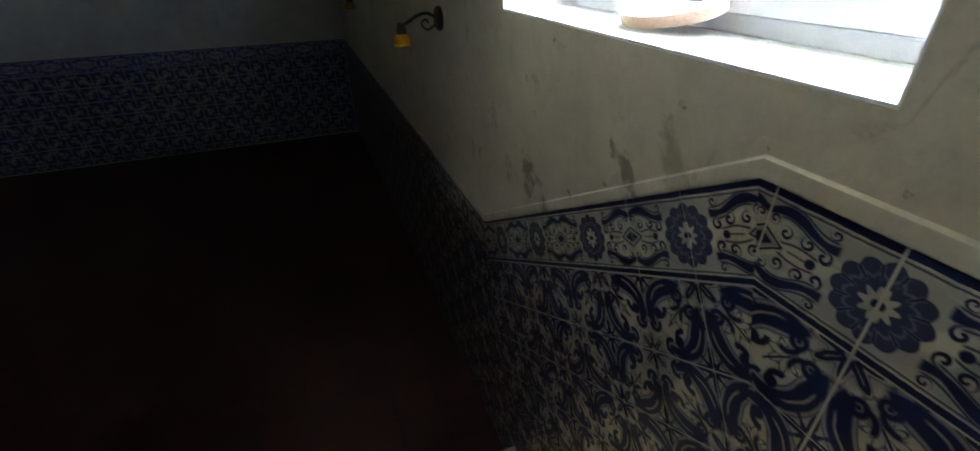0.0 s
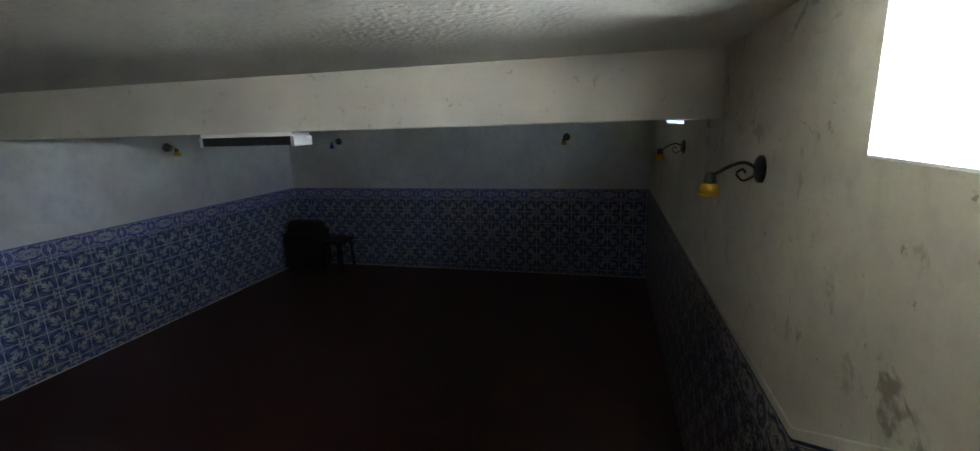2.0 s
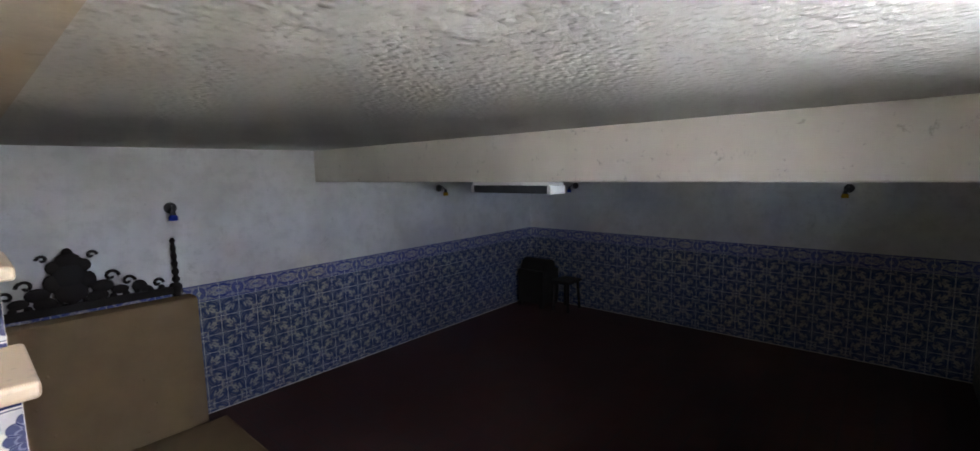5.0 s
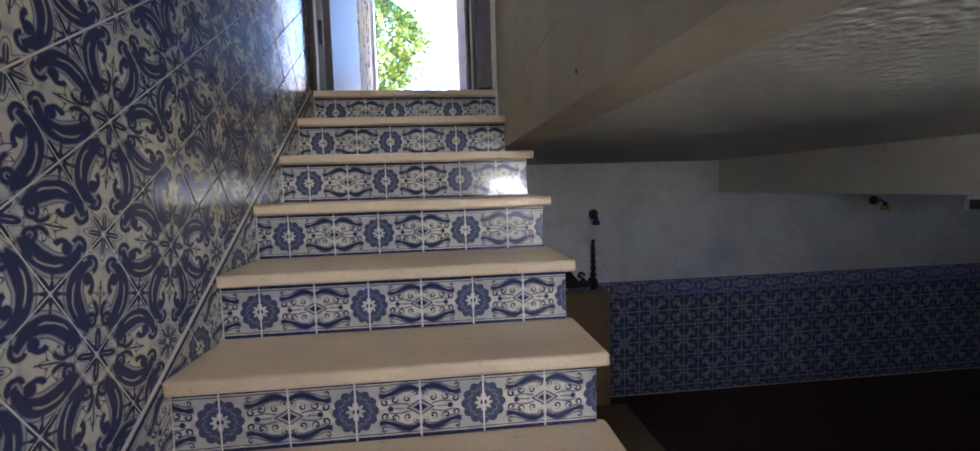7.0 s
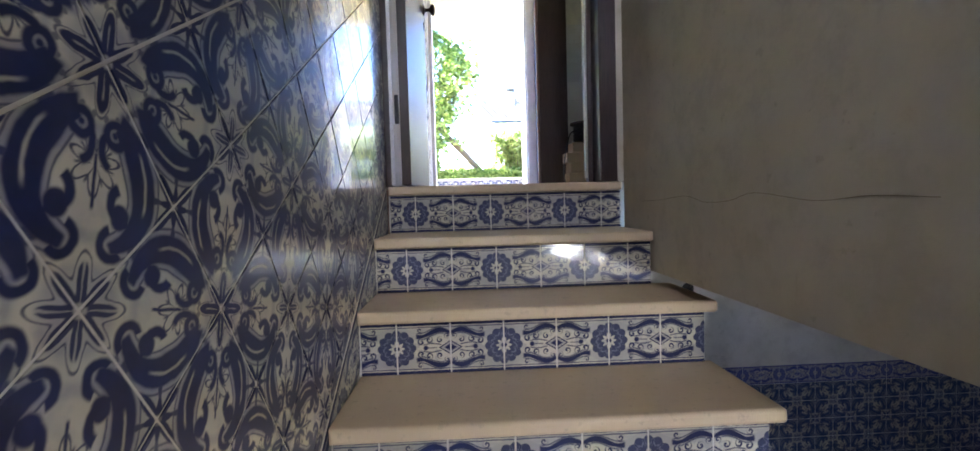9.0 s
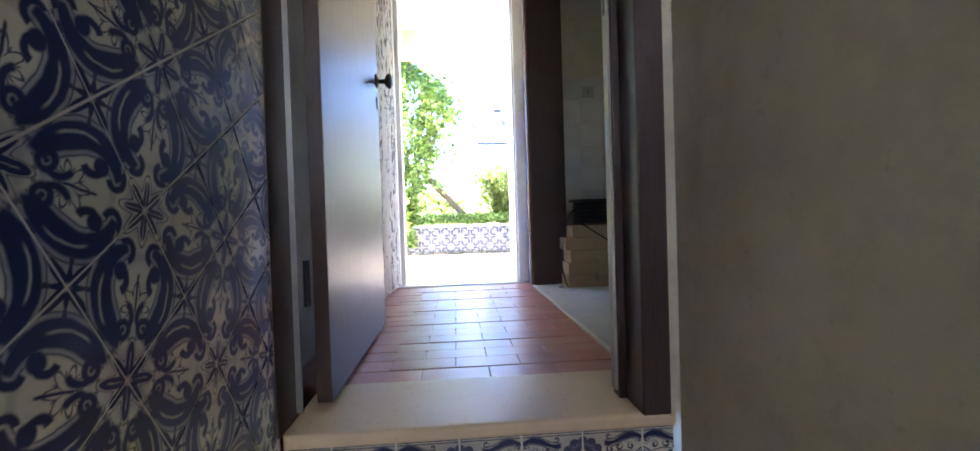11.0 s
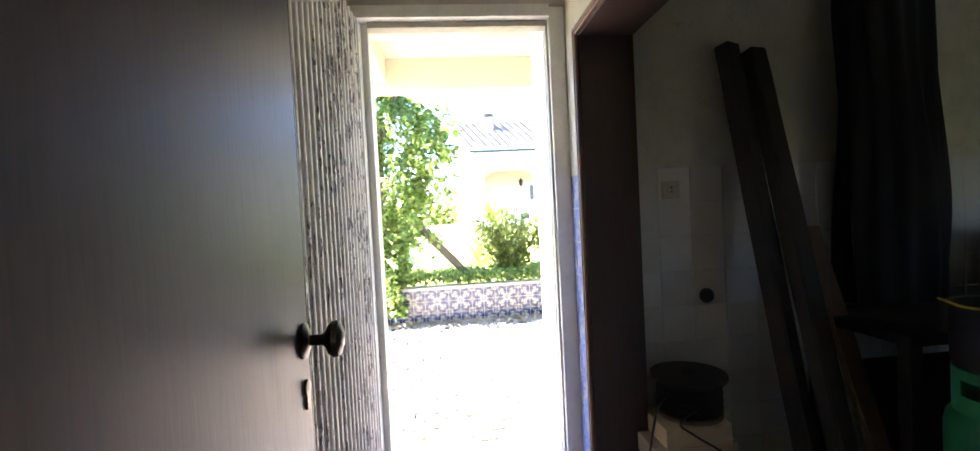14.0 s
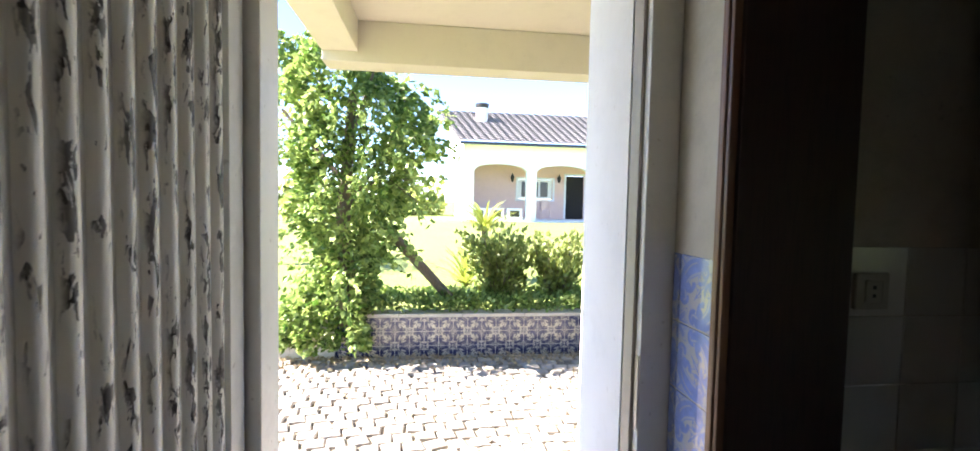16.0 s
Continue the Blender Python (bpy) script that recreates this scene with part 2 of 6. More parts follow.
def border_tile(name, navy=NAVY, wash=MIDB, more=0.0):
    """Half of a border motif: scalloped flower at one side, lozenge at the other, ribbon scrolls between, bands above and below."""
    k = M(name)
    u, v = uv_of(k, 0.010)
    h = (v - 0.5).abs()
    band = h.op("GREATER_THAN", 0.425)
    line = (h - 0.392).abs().under(0.010, 0.006)
    r, t = hyp(u, v - 0.5), ang(v - 0.5, u)
    # flower: two rings of rounded petals round a cream daisy with a dark split eye
    rim = r - ((t * 6).cos().abs() * 0.045 + 0.310)
    body = rim.under(0.0, 0.012)
    edge = rim.abs().under(0.017, 0.010)
    fold = (t * 6).cos().abs().under(0.20, 0.12) * (r - 0.27).abs().under(0.075, 0.02)
    inner = (r - ((t * 7 + 0.5).cos().abs() * 0.040 + 0.205)).abs().under(0.014, 0.010)
    slit = (t * 12).cos().under(-0.72, 0.18) * (r - 0.255).abs().under(0.065, 0.02)
    daisy = (r - ((t * 9).cos() * 0.028 + 0.120)).under(0.0, 0.010)
    eye = hyp(u - 0.026, (v - 0.5) * 0.75).under(0.026, 0.008)
    petals = body * (1 - daisy)
    # lozenge with a cream edge, dot between
    lz = (1 - u) * 0.62 + h
    loz = (lz - 0.125).abs().under(0.013, 0.008).mx(lz.under(0.072, 0.010))
    pearl = (lz - 0.100).abs().under(0.010, 0.008)
    dot = hyp(u - 0.535, h).under(0.045, 0.010)
    stem = h.under(0.010, 0.006) * (u - 0.66).abs().under(0.09, 0.02)
    free = (1 - body) * (1 - lz.under(0.16, 0.01))
    # thick ribbon that dips between flower and lozenge, thin companions on both sides
    path = h - 0.275 - ((u - 0.62) * 8.2).sin() * 0.060
    ribbon = (path.abs() - ((u * 6.3).sin().abs() * 0.020 + 0.030)).under(0.0, 0.010) * (u - 0.70).abs().under(0.34, 0.02)
    echo = (path - 0.062).abs().under(0.010, 0.007) * (u - 0.62).abs().under(0.24, 0.03)
    under = (path + 0.060).abs().under(0.010, 0.007) * (u - 0.66).abs().under(0.22, 0.03)

    def volute(cx, cy, rad, pitch, hand, start):
        x, y = u - cx, h - cy
        d = hyp(x, y)
        w = (d / pitch + ang(y, x) * (hand / 6.2832) + start).fract()
        return (w - 0.5).abs().under(0.24, 0.08) * d.under(rad, 0.012)
    curl = volute(0.455, 0.115, 0.070, 0.075, 1, 0.2).mx(volute(0.60, 0.155, 0.065, 0.065, -1, 0.5)).mx(volute(0.80, 0.150, 0.060, 0.06, 1, 0.1)).mx(volute(0.43, 0.335, 0.05, 0.05, -1, 0.3)).mx(volute(0.93, 0.225, 0.05, 0.05, -1, 0.0))
    sprig = (h - 0.060 - ((u - 0.5) * 11).sin() * 0.022).abs().under(0.011, 0.008) * (u - 0.66).abs().under(0.17, 0.02)
    dark = band.mx(line * 0.85).mx(petals * ((edge.mx(fold)).mx(0.78 - slit * 0.55 - inner * 0.62))).mx(eye).mx(loz * (1 - pearl * 0.5)).mx(dot).mx((ribbon.mx(echo * 0.9).mx(under * 0.9).mx(curl).mx(sprig * 0.9).mx(stem * 0.8)) * free)
    shade = (petals * 1.0).mx(lz.under(0.105, 0.01) * 0.6).mx((path.abs().under(0.085, 0.03)) * free * 0.42).mx((h - 0.34).abs().under(0.03, 0.02) * free * 0.35)
    dash = k.noise(46, 2).under(0.45, 0.05) * 0.38
    return glaze(k, dark, (shade.mx(dash) + more).mn(1.0), navy, wash)


SCROLL, BORDER = scroll_tile("tile_scroll"), border_tile("tile_border")
# copy of the scroll tile with doorway daylight put into lighter blues
SCROLL_DAYLIT = scroll_tile("tile_scroll_daylit", (0.14, 0.20, 0.44), (0.36, 0.43, 0.66), 0.5)
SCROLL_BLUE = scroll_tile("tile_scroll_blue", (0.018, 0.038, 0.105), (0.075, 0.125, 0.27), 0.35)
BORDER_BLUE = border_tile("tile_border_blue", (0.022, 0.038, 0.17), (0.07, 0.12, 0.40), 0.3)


def stone():
    k = M("limestone", rough=0.42)
    a, b = k.noise(3, 6, 0.6, 0.5), k.noise(55, 4)
    c = k.mix(a, (0.69, 0.54, 0.355), (0.53, 0.395, 0.245))
    c = k.mix(b.under(0.36, 0.05) * 0.35, c, (0.36, 0.28, 0.19))
    c = k.mix(k.noise(12, 5, 0.7).under(0.33, 0.04) * 0.45, c, (0.33, 0.27, 0.2))
    k.color(c)
    k.rough(a * 0.25 + 0.3)
    return k.bump(b + a * 0.5, 0.12, 0.003).m


LIMESTONE = stone()


def wood(name, light, dark, rough=0.4, grain=(14, 14, 0.8), gloss=None, coat=0.0):
    k = M(name, rough=rough)
    at = k.coord(grain)
    a, b = k.noise(3.0, 6, 0.6, 1.2, at), k.noise(14, 4, 0.6, 0.3, at)
    c = k.mix(a, light, dark)
    c = k.mix(b.under(0.42, 0.1) * 0.5, c, tuple(0.5 * v for v in dark))
    k.color(c)
    k.rough(b * 0.2 + rough - 0.1)
    k.b.inputs["Coat Weight"].default_value = coat
    return k.bump(a * 0.6 + b, 0.12, 0.002).m


DOOR_WOOD = wood("dark_varnished_wood", (0.068, 0.034, 0.022), (0.036, 0.018, 0.012), 0.42, (9, 9, 0.6), coat=0.0)
FRAME_WOOD = wood("dark_frame_wood", (0.060, 0.030, 0.024), (0.032, 0.015, 0.013), 0.45)
MOULD_WOOD = wood("brown_moulding", (0.26, 0.13, 0.07), (0.15, 0.07, 0.04), 0.4)
POST_WOOD = wood("dark_old_timber", (0.05, 0.036, 0.028), (0.022, 0.016, 0.013), 0.7)
PLANK_WOOD = wood("brown_plank", (0.20, 0.115, 0.055), (0.11, 0.06, 0.03), 0.7)
CARVED_WOOD = wood("black_carved_wood", (0.014, 0.010, 0.008), (0.007, 0.005, 0.004), 0.8)
PALE_WOOD = wood("pale_beech", (0.62, 0.45, 0.33), (0.50, 0.34, 0.24), 0.5, (20, 2, 20))
BARK = wood("bark", (0.22, 0.17, 0.12), (0.09, 0.07, 0.05), 0.9, (8, 8, 2))


def peeled():
    """White paint, flaking off along the ribs to grey bare wood."""
    k = M("peeling_white_paint", rough=0.55)
    sp = k.node("SeparateXYZ")
    k.link(k.coord(), sp.inputs[0])
    across = (V(k.nt, sp.outputs[1]) * -22.406 + 47.65 + (k.noise(60, 2) - 0.5) * 0.10).fract()
    crown = (across - 0.5).abs().under(0.235, 0.05)
    flake = k.noise(1.2, 4, 0.62, 0.5, k.coord((62, 62, 16)))
    area = k.noise(1.0, 3, 0.6, 0.2, k.coord((14, 14, 1.5)))
    worn = (V(k.nt, sp.outputs[1]) - 1.85) * 0.13
    off = (flake - area * 0.7 - worn).under(0.084, 0.007) * crown
    rim = (flake - area * 0.7 - worn).under(0.104, 0.010) * crown
    hole = k.noise(1.5, 3, 0.6, 0.4, k.coord((70, 70, 30))).under(0.44, 0.02) * off
    grain = k.noise(30, 4, 0.6, 0.4, k.coord((8, 8, 0.7)))
    paint = k.mix(k.noise(8, 5), (0.82, 0.79, 0.72), (0.70, 0.67, 0.60))
    bare = k.mix(grain, (0.21, 0.19, 0.17), (0.11, 0.10, 0.09))
    c = k.mix((rim - off) * 0.5, paint, (0.88, 0.86, 0.82))
    k.color(k.mix(hole, k.mix(off, c, bare), (0.022, 0.016, 0.013)))
    return k.bump((1 - off) * 1.0 + grain * 0.1, 0.7, 0.003).m


PEELED = peeled()


def paint(name, c, rough=0.45, grime=0.35):
    k = M(name, rough=rough)
    n = k.noise(6, 6, 0.65)
    col = k.mix(n.under(0.42, 0.12) * grime, c, tuple(0.62 * v for v in c))
    col = k.mix(k.noise(45, 3).under(0.3, 0.04) * grime, col, (0.25, 0.19, 0.13))
    k.color(col)
    return k.bump(k.noise(60, 3), 0.08, 0.002).m


FRAME_WHITE = paint("white_door_paint", (0.74, 0.72, 0.66))
WIN_WHITE = paint("window_white", (0.72, 0.74, 0.76), 0.35, 0.25)
SILL_WHITE = paint("white_marble_sill", (0.78, 0.77, 0.78), 0.35, 0.2)
EXT_WHITE = paint("exterior_white", (0.78, 0.78, 0.78), 0.8, 0.15)
PORCH_CREAM = paint("porch_cream", (0.60, 0.55, 0.44), 0.85, 0.12)
PINK = paint("pink_render", (0.80, 0.56, 0.49), 0.85, 0.12)
IRON = paint("black_iron", (0.02, 0.02, 0.022), 0.5, 0.3)
BRASS = M("aged_brass", (0.06, 0.045, 0.03), 0.35, 0.9).m
STEEL = M("worn_steel", (0.45, 0.44, 0.42), 0.4, 0.9).m
RUSTY = paint("rusty_strip", (0.40, 0.36, 0.30), 0.5, 0.6)
BLACK_PLASTIC = M("black_plastic", (0.014, 0.014, 0.015), 0.5).m
CABLE = M("black_cable", (0.012, 0.012, 0.014), 0.55).m
SOCKET_WHITE = M("socket_plastic", (0.42, 0.40, 0.33), 0.35).m
YELLOW = M("yellow_rope", (0.65, 0.50, 0.05), 0.6).m
LAMP_WHITE = M("enamel_white", (0.75, 0.75, 0.72), 0.4).m
DARK_CLOTH = paint("dark_cloth", (0.006, 0.0065, 0.008), 0.97, 0.04)
GREEN_STEEL = paint("green_gas_paint", (0.022, 0.30, 0.13), 0.35, 0.2)
WHITE_PRINT = M("white_print", (0.75, 0.77, 0.75), 0.5).m
GLASS_DARK = M("dark_window_glass", (0.02, 0.022, 0.025), 0.08).m
AMBER = M("amber_glass", (1.0, 0.60, 0.03), 0.06)
AMBER.b.inputs["Transmission Weight"].default_value = 0.6
BLUEGLASS = M("blue_glass", (0.02, 0.08, 0.65), 0.12)
BLUEGLASS.b.inputs["Transmission Weight"].default_value = 0.5
AMBER, BLUEGLASS = AMBER.m, BLUEGLASS.m
PANE = M("window_pane", (0.95, 0.97, 0.97), 0.03)
PANE.b.inputs["Transmission Weight"].default_value = 1.0
PANE.b.inputs["IOR"].default_value = 1.02
PANE = PANE.m


def fabric():
    k = M("tan_ticking", rough=0.95)
    k.color(k.mix(k.noise(5, 5), (0.27, 0.19, 0.10), (0.18, 0.12, 0.065)))
    return k.bump(k.noise(160, 2), 0.3, 0.002).m


TAN = fabric()


def red_floor():
    k = M("dark_red_floor", rough=0.55)
    br = k.node("TexBrick")
    k.link(k.coord(), br.inputs["Vector"])
    br.offset = 0.0
    for i, c in ((1, (0.060, 0.014, 0.011, 1)), (2, (0.045, 0.011, 0.009, 1)), (3, (0.03, 0.016, 0.013, 1))):
        br.inputs[i].default_value = c
    br.inputs["Scale"].default_value = 1.0
    br.inputs["Mortar Size"].default_value, br.inputs["Brick Width"].default_value, br.inputs["Row Height"].default_value = 0.006, 0.2, 0.2
    k.color(k.mix(k.noise(4, 5).under(0.45, 0.1) * 0.4, br.outputs[0], (0.035, 0.016, 0.013)))
    return k.bump(V(k.nt, br.outputs[1]) * -1 + k.noise(50, 3) * 0.2, 0.3, 0.003).m


RED_FLOOR = red_floor()


def terracotta():
    k = M("terracotta", rough=0.5)
    c = k.mix(k.random(), (0.48, 0.20, 0.145), (0.38, 0.15, 0.11))
    c = k.mix(k.noise(9, 5).under(0.42, 0.1) * 0.5, c, (0.42, 0.25, 0.19))
    k.color(c)
    k.rough(k.noise(9, 3) * 0.12 + 0.26)
    return k.bump(k.noise(60, 4), 0.15, 0.002).m


TERRA = terracotta()
RED_GROUT = M("red_grout", (0.36, 0.19, 0.145), 0.9).m


def concrete(name, c, d):
    k = M(name, rough=0.9)
    col = k.mix(k.noise(2.5, 6, 0.65), c, d)
    col = k.mix(k.noise(14, 5, 0.7).under(0.36, 0.05) * 0.5, col, tuple(0.5 * v for v in d))
    k.color(col)
    return k.bump(k.noise(70, 4), 0.3, 0.004).m


CONCRETE = concrete("grey_concrete", (0.46, 0.43, 0.36), (0.33, 0.31, 0.26))
PALE_CONCRETE = concrete("pale_concrete", (0.62, 0.58, 0.50), (0.48, 0.45, 0.38))


def kitchen_tile():
    k = M("white_kitchen_tile", rough=0.2)
    c = k.mix(k.random(), (0.62, 0.62, 0.58), (0.55, 0.55, 0.51))
    k.color(k.mix(k.noise(5, 5).under(0.4, 0.1) * 0.35, c, (0.42, 0.41, 0.36)))
    return k.bump(k.noise(12, 2), 0.1, 0.003).m


WHITE_TILE = kitchen_tile()


def cobble():
    k = M("pale_cobble", rough=0.85)
    c = k.mix(k.random(), (0.36, 0.33, 0.285), (0.24, 0.22, 0.185))
    k.color(k.mix(k.noise(25, 5).under(0.42, 0.08) * 0.35, c, (0.36, 0.33, 0.27)))
    return k.bump(k.noise(60, 4), 0.35, 0.004).m


def cobble_rest():
    k = M("pale_cobble_far", rough=0.85)
    c = k.mix(k.island(), (0.36, 0.33, 0.285), (0.24, 0.22, 0.185))
    k.color(k.mix(k.noise(25, 5).under(0.42, 0.08) * 0.35, c, (0.36, 0.33, 0.27)))
    return k.bump(k.noise(60, 4), 0.35, 0.004).m


COBBLE, COBBLE_REST = cobble(), cobble_rest()


def soil():
    k = M("grass_ground", rough=0.95)
    c = k.mix(k.noise(0.9, 6, 0.6), (0.13, 0.19, 0.035), (0.20, 0.24, 0.06))
    k.color(k.mix(k.noise(9, 5).under(0.4, 0.08) * 0.5, c, (0.13, 0.10, 0.05)))
    return k.bump(k.noise(30, 5), 0.8, 0.03).m


GRASS = soil()
SAND = concrete("joint_sand", (0.22, 0.19, 0.14), (0.15, 0.13, 0.10))


def leaf(name, a, b, glow=0.35):
    k = M(name, rough=0.42)
    isl = k.island()
    c = k.mix(isl, a, b)
    k.color(c)
    tr = k.node("BsdfTranslucent")
    k.link(k.mix(isl, tuple(1.5 * v for v in a), tuple(1.4 * v for v in b)), tr.inputs[0])
    mx = k.node("MixShader")
    mx.inputs[0].default_value = glow
    k.link(k.b.outputs[0], mx.inputs[1])
    k.link(tr.outputs[0], mx.inputs[2])
    k.link(mx.outputs[0], k.nt.nodes["Material Output"].inputs[0])
    return k.m


CRACK = M("crack_shadow", (0.17, 0.14, 0.10), 0.95).m
IVY = leaf("ivy_leaf", (0.05, 0.12, 0.016), (0.34, 0.43, 0.13), 0.4)
SHRUB = leaf("shrub_leaf", (0.10, 0.15, 0.03), (0.28, 0.32, 0.09), 0.45)
LIME = leaf("lime_leaf", (0.25, 0.32, 0.05), (0.34, 0.36, 0.09))
DRY = leaf("dry_leaf", (0.44, 0.36, 0.23), (0.30, 0.23, 0.14), 0.2)


def roof_mat():
    k = M("clay_roof_grey", rough=0.85)
    k.color(k.mix(k.noise(2, 5), (0.17, 0.16, 0.155), (0.10, 0.095, 0.09)))
    return k.bump(k.noise(20, 3), 0.3, 0.01).m


ROOF = roof_mat()
BLOCK = concrete("buff_block", (0.50, 0.38, 0.24), (0.40, 0.29, 0.18))


# ---- mesh helpers ----
def add_box(bm, x0, x1, y0, y1, z0, z1, bevel=0.0):
    made = bmesh.ops.create_cube(bm, size=1)["verts"]
    for v in made:
        v.co = Vector(((x0 + x1) / 2 + v.co.x * (x1 - x0), (y0 + y1) / 2 + v.co.y * (y1 - y0), (z0 + z1) / 2 + v.co.z * (z1 - z0)))
    if bevel:
        bmesh.ops.bevel(bm, geom=list({e for v in made for e in v.link_edges}), offset=bevel, segments=2, affect="EDGES", profile=0.6)
    return bm


def boxes(*rows, bevel=0.0):
    bm = bmesh.new()
    for r in rows:
        add_box(bm, *r, bevel=bevel)
    return bm


def add_rod(bm, a, b, r0, r1=None, n=10):
    a, b = Vector(a), Vector(b)
    made = bmesh.ops.create_cone(bm, cap_ends=True, segments=n, radius1=r0, radius2=r0 if r1 is None else r1, depth=(b - a).length)["verts"]
    m = Matrix.Translation((a + b) / 2) @ (b - a).to_track_quat("Z", "Y").to_matrix().to_4x4()
    bmesh.ops.transform(bm, matrix=m, verts=made)
    return bm


def add_lathe(bm, profile, at=(0, 0, 0), n=24, axis="Z"):
    """Turned shape from (radius, height) pairs."""
    turn = {"Z": Matrix(), "Y": Matrix.Rotation(radians(-90), 4, "X"), "X": Matrix.Rotation(radians(90), 4, "Y")}[axis]
    m = Matrix.Translation(at) @ turn
    rings = [[bm.verts.new(m @ Vector((r * math.cos(2 * math.pi * i / n), r * math.sin(2 * math.pi * i / n), z))) for i in range(n)] for r, z in profile]
    for a, b in zip(rings, rings[1:]):
        for i in range(n):
            bm.faces.new((a[i], a[(i + 1) % n], b[(i + 1) % n], b[i]))
    for ring, flip in ((rings[0], True), (rings[-1], False)):
        if ring[0].co != ring[1].co:
            bm.faces.new(ring[::-1] if flip else ring)
    return bm


def add_ball(bm, at, r, sx=1, sy=1, sz=1, seg=12):
    made = bmesh.ops.create_uvsphere(bm, u_segments=seg, v_segments=max(6, seg // 2), radius=r)["verts"]
    bmesh.ops.transform(bm, matrix=Matrix.Translation(at) @ Matrix.Diagonal((sx, sy, sz, 1)), verts=made)
    return bm


def mesh_of(name, bm, material, smooth=False):
    me = bpy.data.meshes.new(name)
    bmesh.ops.recalc_face_normals(bm, faces=bm.faces)
    bm.to_mesh(me)
    bm.free()
    me.materials.append(material)
    if smooth:
        me.polygons.foreach_set("use_smooth", [True] * len(me.polygons))
        me.set_sharp_from_angle(angle=radians(40))
    return me


def part(name, bm, material, parent, label="", smooth=False):
    ob = new(name, mesh_of(name, bm, material, smooth))
    ob.parent = parent
    if label:
        tagged(ob, label)
    return ob


def solid(name, bm, material, label="", category="", kind="", group="", smooth=False):
    return tagged(new(name, mesh_of(name, bm, material, smooth)), label, category, group, kind)


def thing(name, at, label, category, group="", turn=0.0):
    ob = new(name)
    ob.empty_display_size = 0.1
    ob.matrix_world = pose(*at, 0, 0, turn)
    return tagged(ob, label, category, group)


def cord(name, pts, r, material, parent=None, label="", category=""):
    """A cable through the given points, as a tube."""
    bm = bmesh.new()
    pts = [Vector(p) for p in pts]
    fine = []
    for i in range(len(pts) - 1):
        p0, p1, p2, p3 = pts[max(i - 1, 0)], pts[i], pts[i + 1], pts[min(i + 2, len(pts) - 1)]
        for s in range(6):
            t = s / 6
            fine.append(0.5 * (2 * p1 + (p2 - p0) * t + (2 * p0 - 5 * p1 + 4 * p2 - p3) * t * t + (3 * p1 - p0 - 3 * p2 + p3) * t ** 3))
    fine.append(pts[-1])
    rings = []
    for i, p in enumerate(fine):
        d = (fine[min(i + 1, len(fine) - 1)] - fine[max(i - 1, 0)]).normalized()
        q = d.to_track_quat("Z", "Y").to_matrix()
        rings.append([bm.verts.new(p + q @ Vector((r * math.cos(a), r * math.sin(a), 0))) for a in (0, 1.05, 2.09, 3.14, 4.19, 5.24)])
    for a, b in zip(rings, rings[1:]):
        for i in range(6):
            bm.faces.new((a[i], a[(i + 1) % 6], b[(i + 1) % 6], b[i]))
    if parent:
        return part(name, bm, material, parent, label, True)
    return solid(name, bm, material, label, category, smooth=True)


# ---- structure: basement ----
ROOM_Z, LAND_Z, CEIL_Z, S_Y, N_Y, E_X = -2.41, -1.70, -0.295, -3.0, 1.66, 6.43
solid("floor_basement", boxes((-0.25, E_X + 0.25, S_Y - 0.25, N_Y + 0.25, ROOM_Z - 0.2, ROOM_Z)), RED_FLOOR, "dark red tiled basement floor", "floor", "structure")
wall_w = solid("wall_west", boxes((-0.25, 0, S_Y - 0.25, 0.0, ROOM_Z, 2.6)), GROUT, "stair wall faced with blue scroll tiles", "wall", "structure")
wall_w2 = solid("wall_west_under_hall", boxes((-0.25, 0, 0.001, N_Y + 0.25, ROOM_Z, -0.22)), PLASTER_WHITE, "white plastered basement wall", "wall", "structure")
wall_n = solid("wall_north", boxes((0, E_X + 0.25, N_Y, N_Y + 0.25, ROOM_Z, -0.22)), PLASTER_WHITE, "white plastered wall with a blue tiled dado", "wall", "structure")
wall_e = solid("wall_east", boxes((E_X, E_X + 0.25, S_Y - 0.25, N_Y, ROOM_Z, -0.02)), PLASTER_WHITE, "white plastered wall with a blue tiled dado", "wall", "structure")
W1, W2, SILL, HEAD = (0.978, 1.903), (4.11, 5.03), -0.647, -0.31
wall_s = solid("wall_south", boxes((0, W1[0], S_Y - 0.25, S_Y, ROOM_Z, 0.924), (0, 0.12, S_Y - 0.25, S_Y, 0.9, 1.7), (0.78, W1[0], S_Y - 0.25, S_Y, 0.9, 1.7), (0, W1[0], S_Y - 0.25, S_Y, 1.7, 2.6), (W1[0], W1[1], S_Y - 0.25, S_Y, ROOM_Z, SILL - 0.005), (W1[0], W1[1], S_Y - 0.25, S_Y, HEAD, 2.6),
                                   (W1[1], W2[0], S_Y - 0.25, S_Y, ROOM_Z, 0), (W2[0], W2[1], S_Y - 0.25, S_Y, ROOM_Z, SILL + 0.035), (W2[0], W2[1], S_Y - 0.25, S_Y, HEAD, 0),
                                   (W2[1], E_X, S_Y - 0.25, S_Y, ROOM_Z, 0)), PLASTER, "stained cream plaster wall with small windows", "wall", "structure")
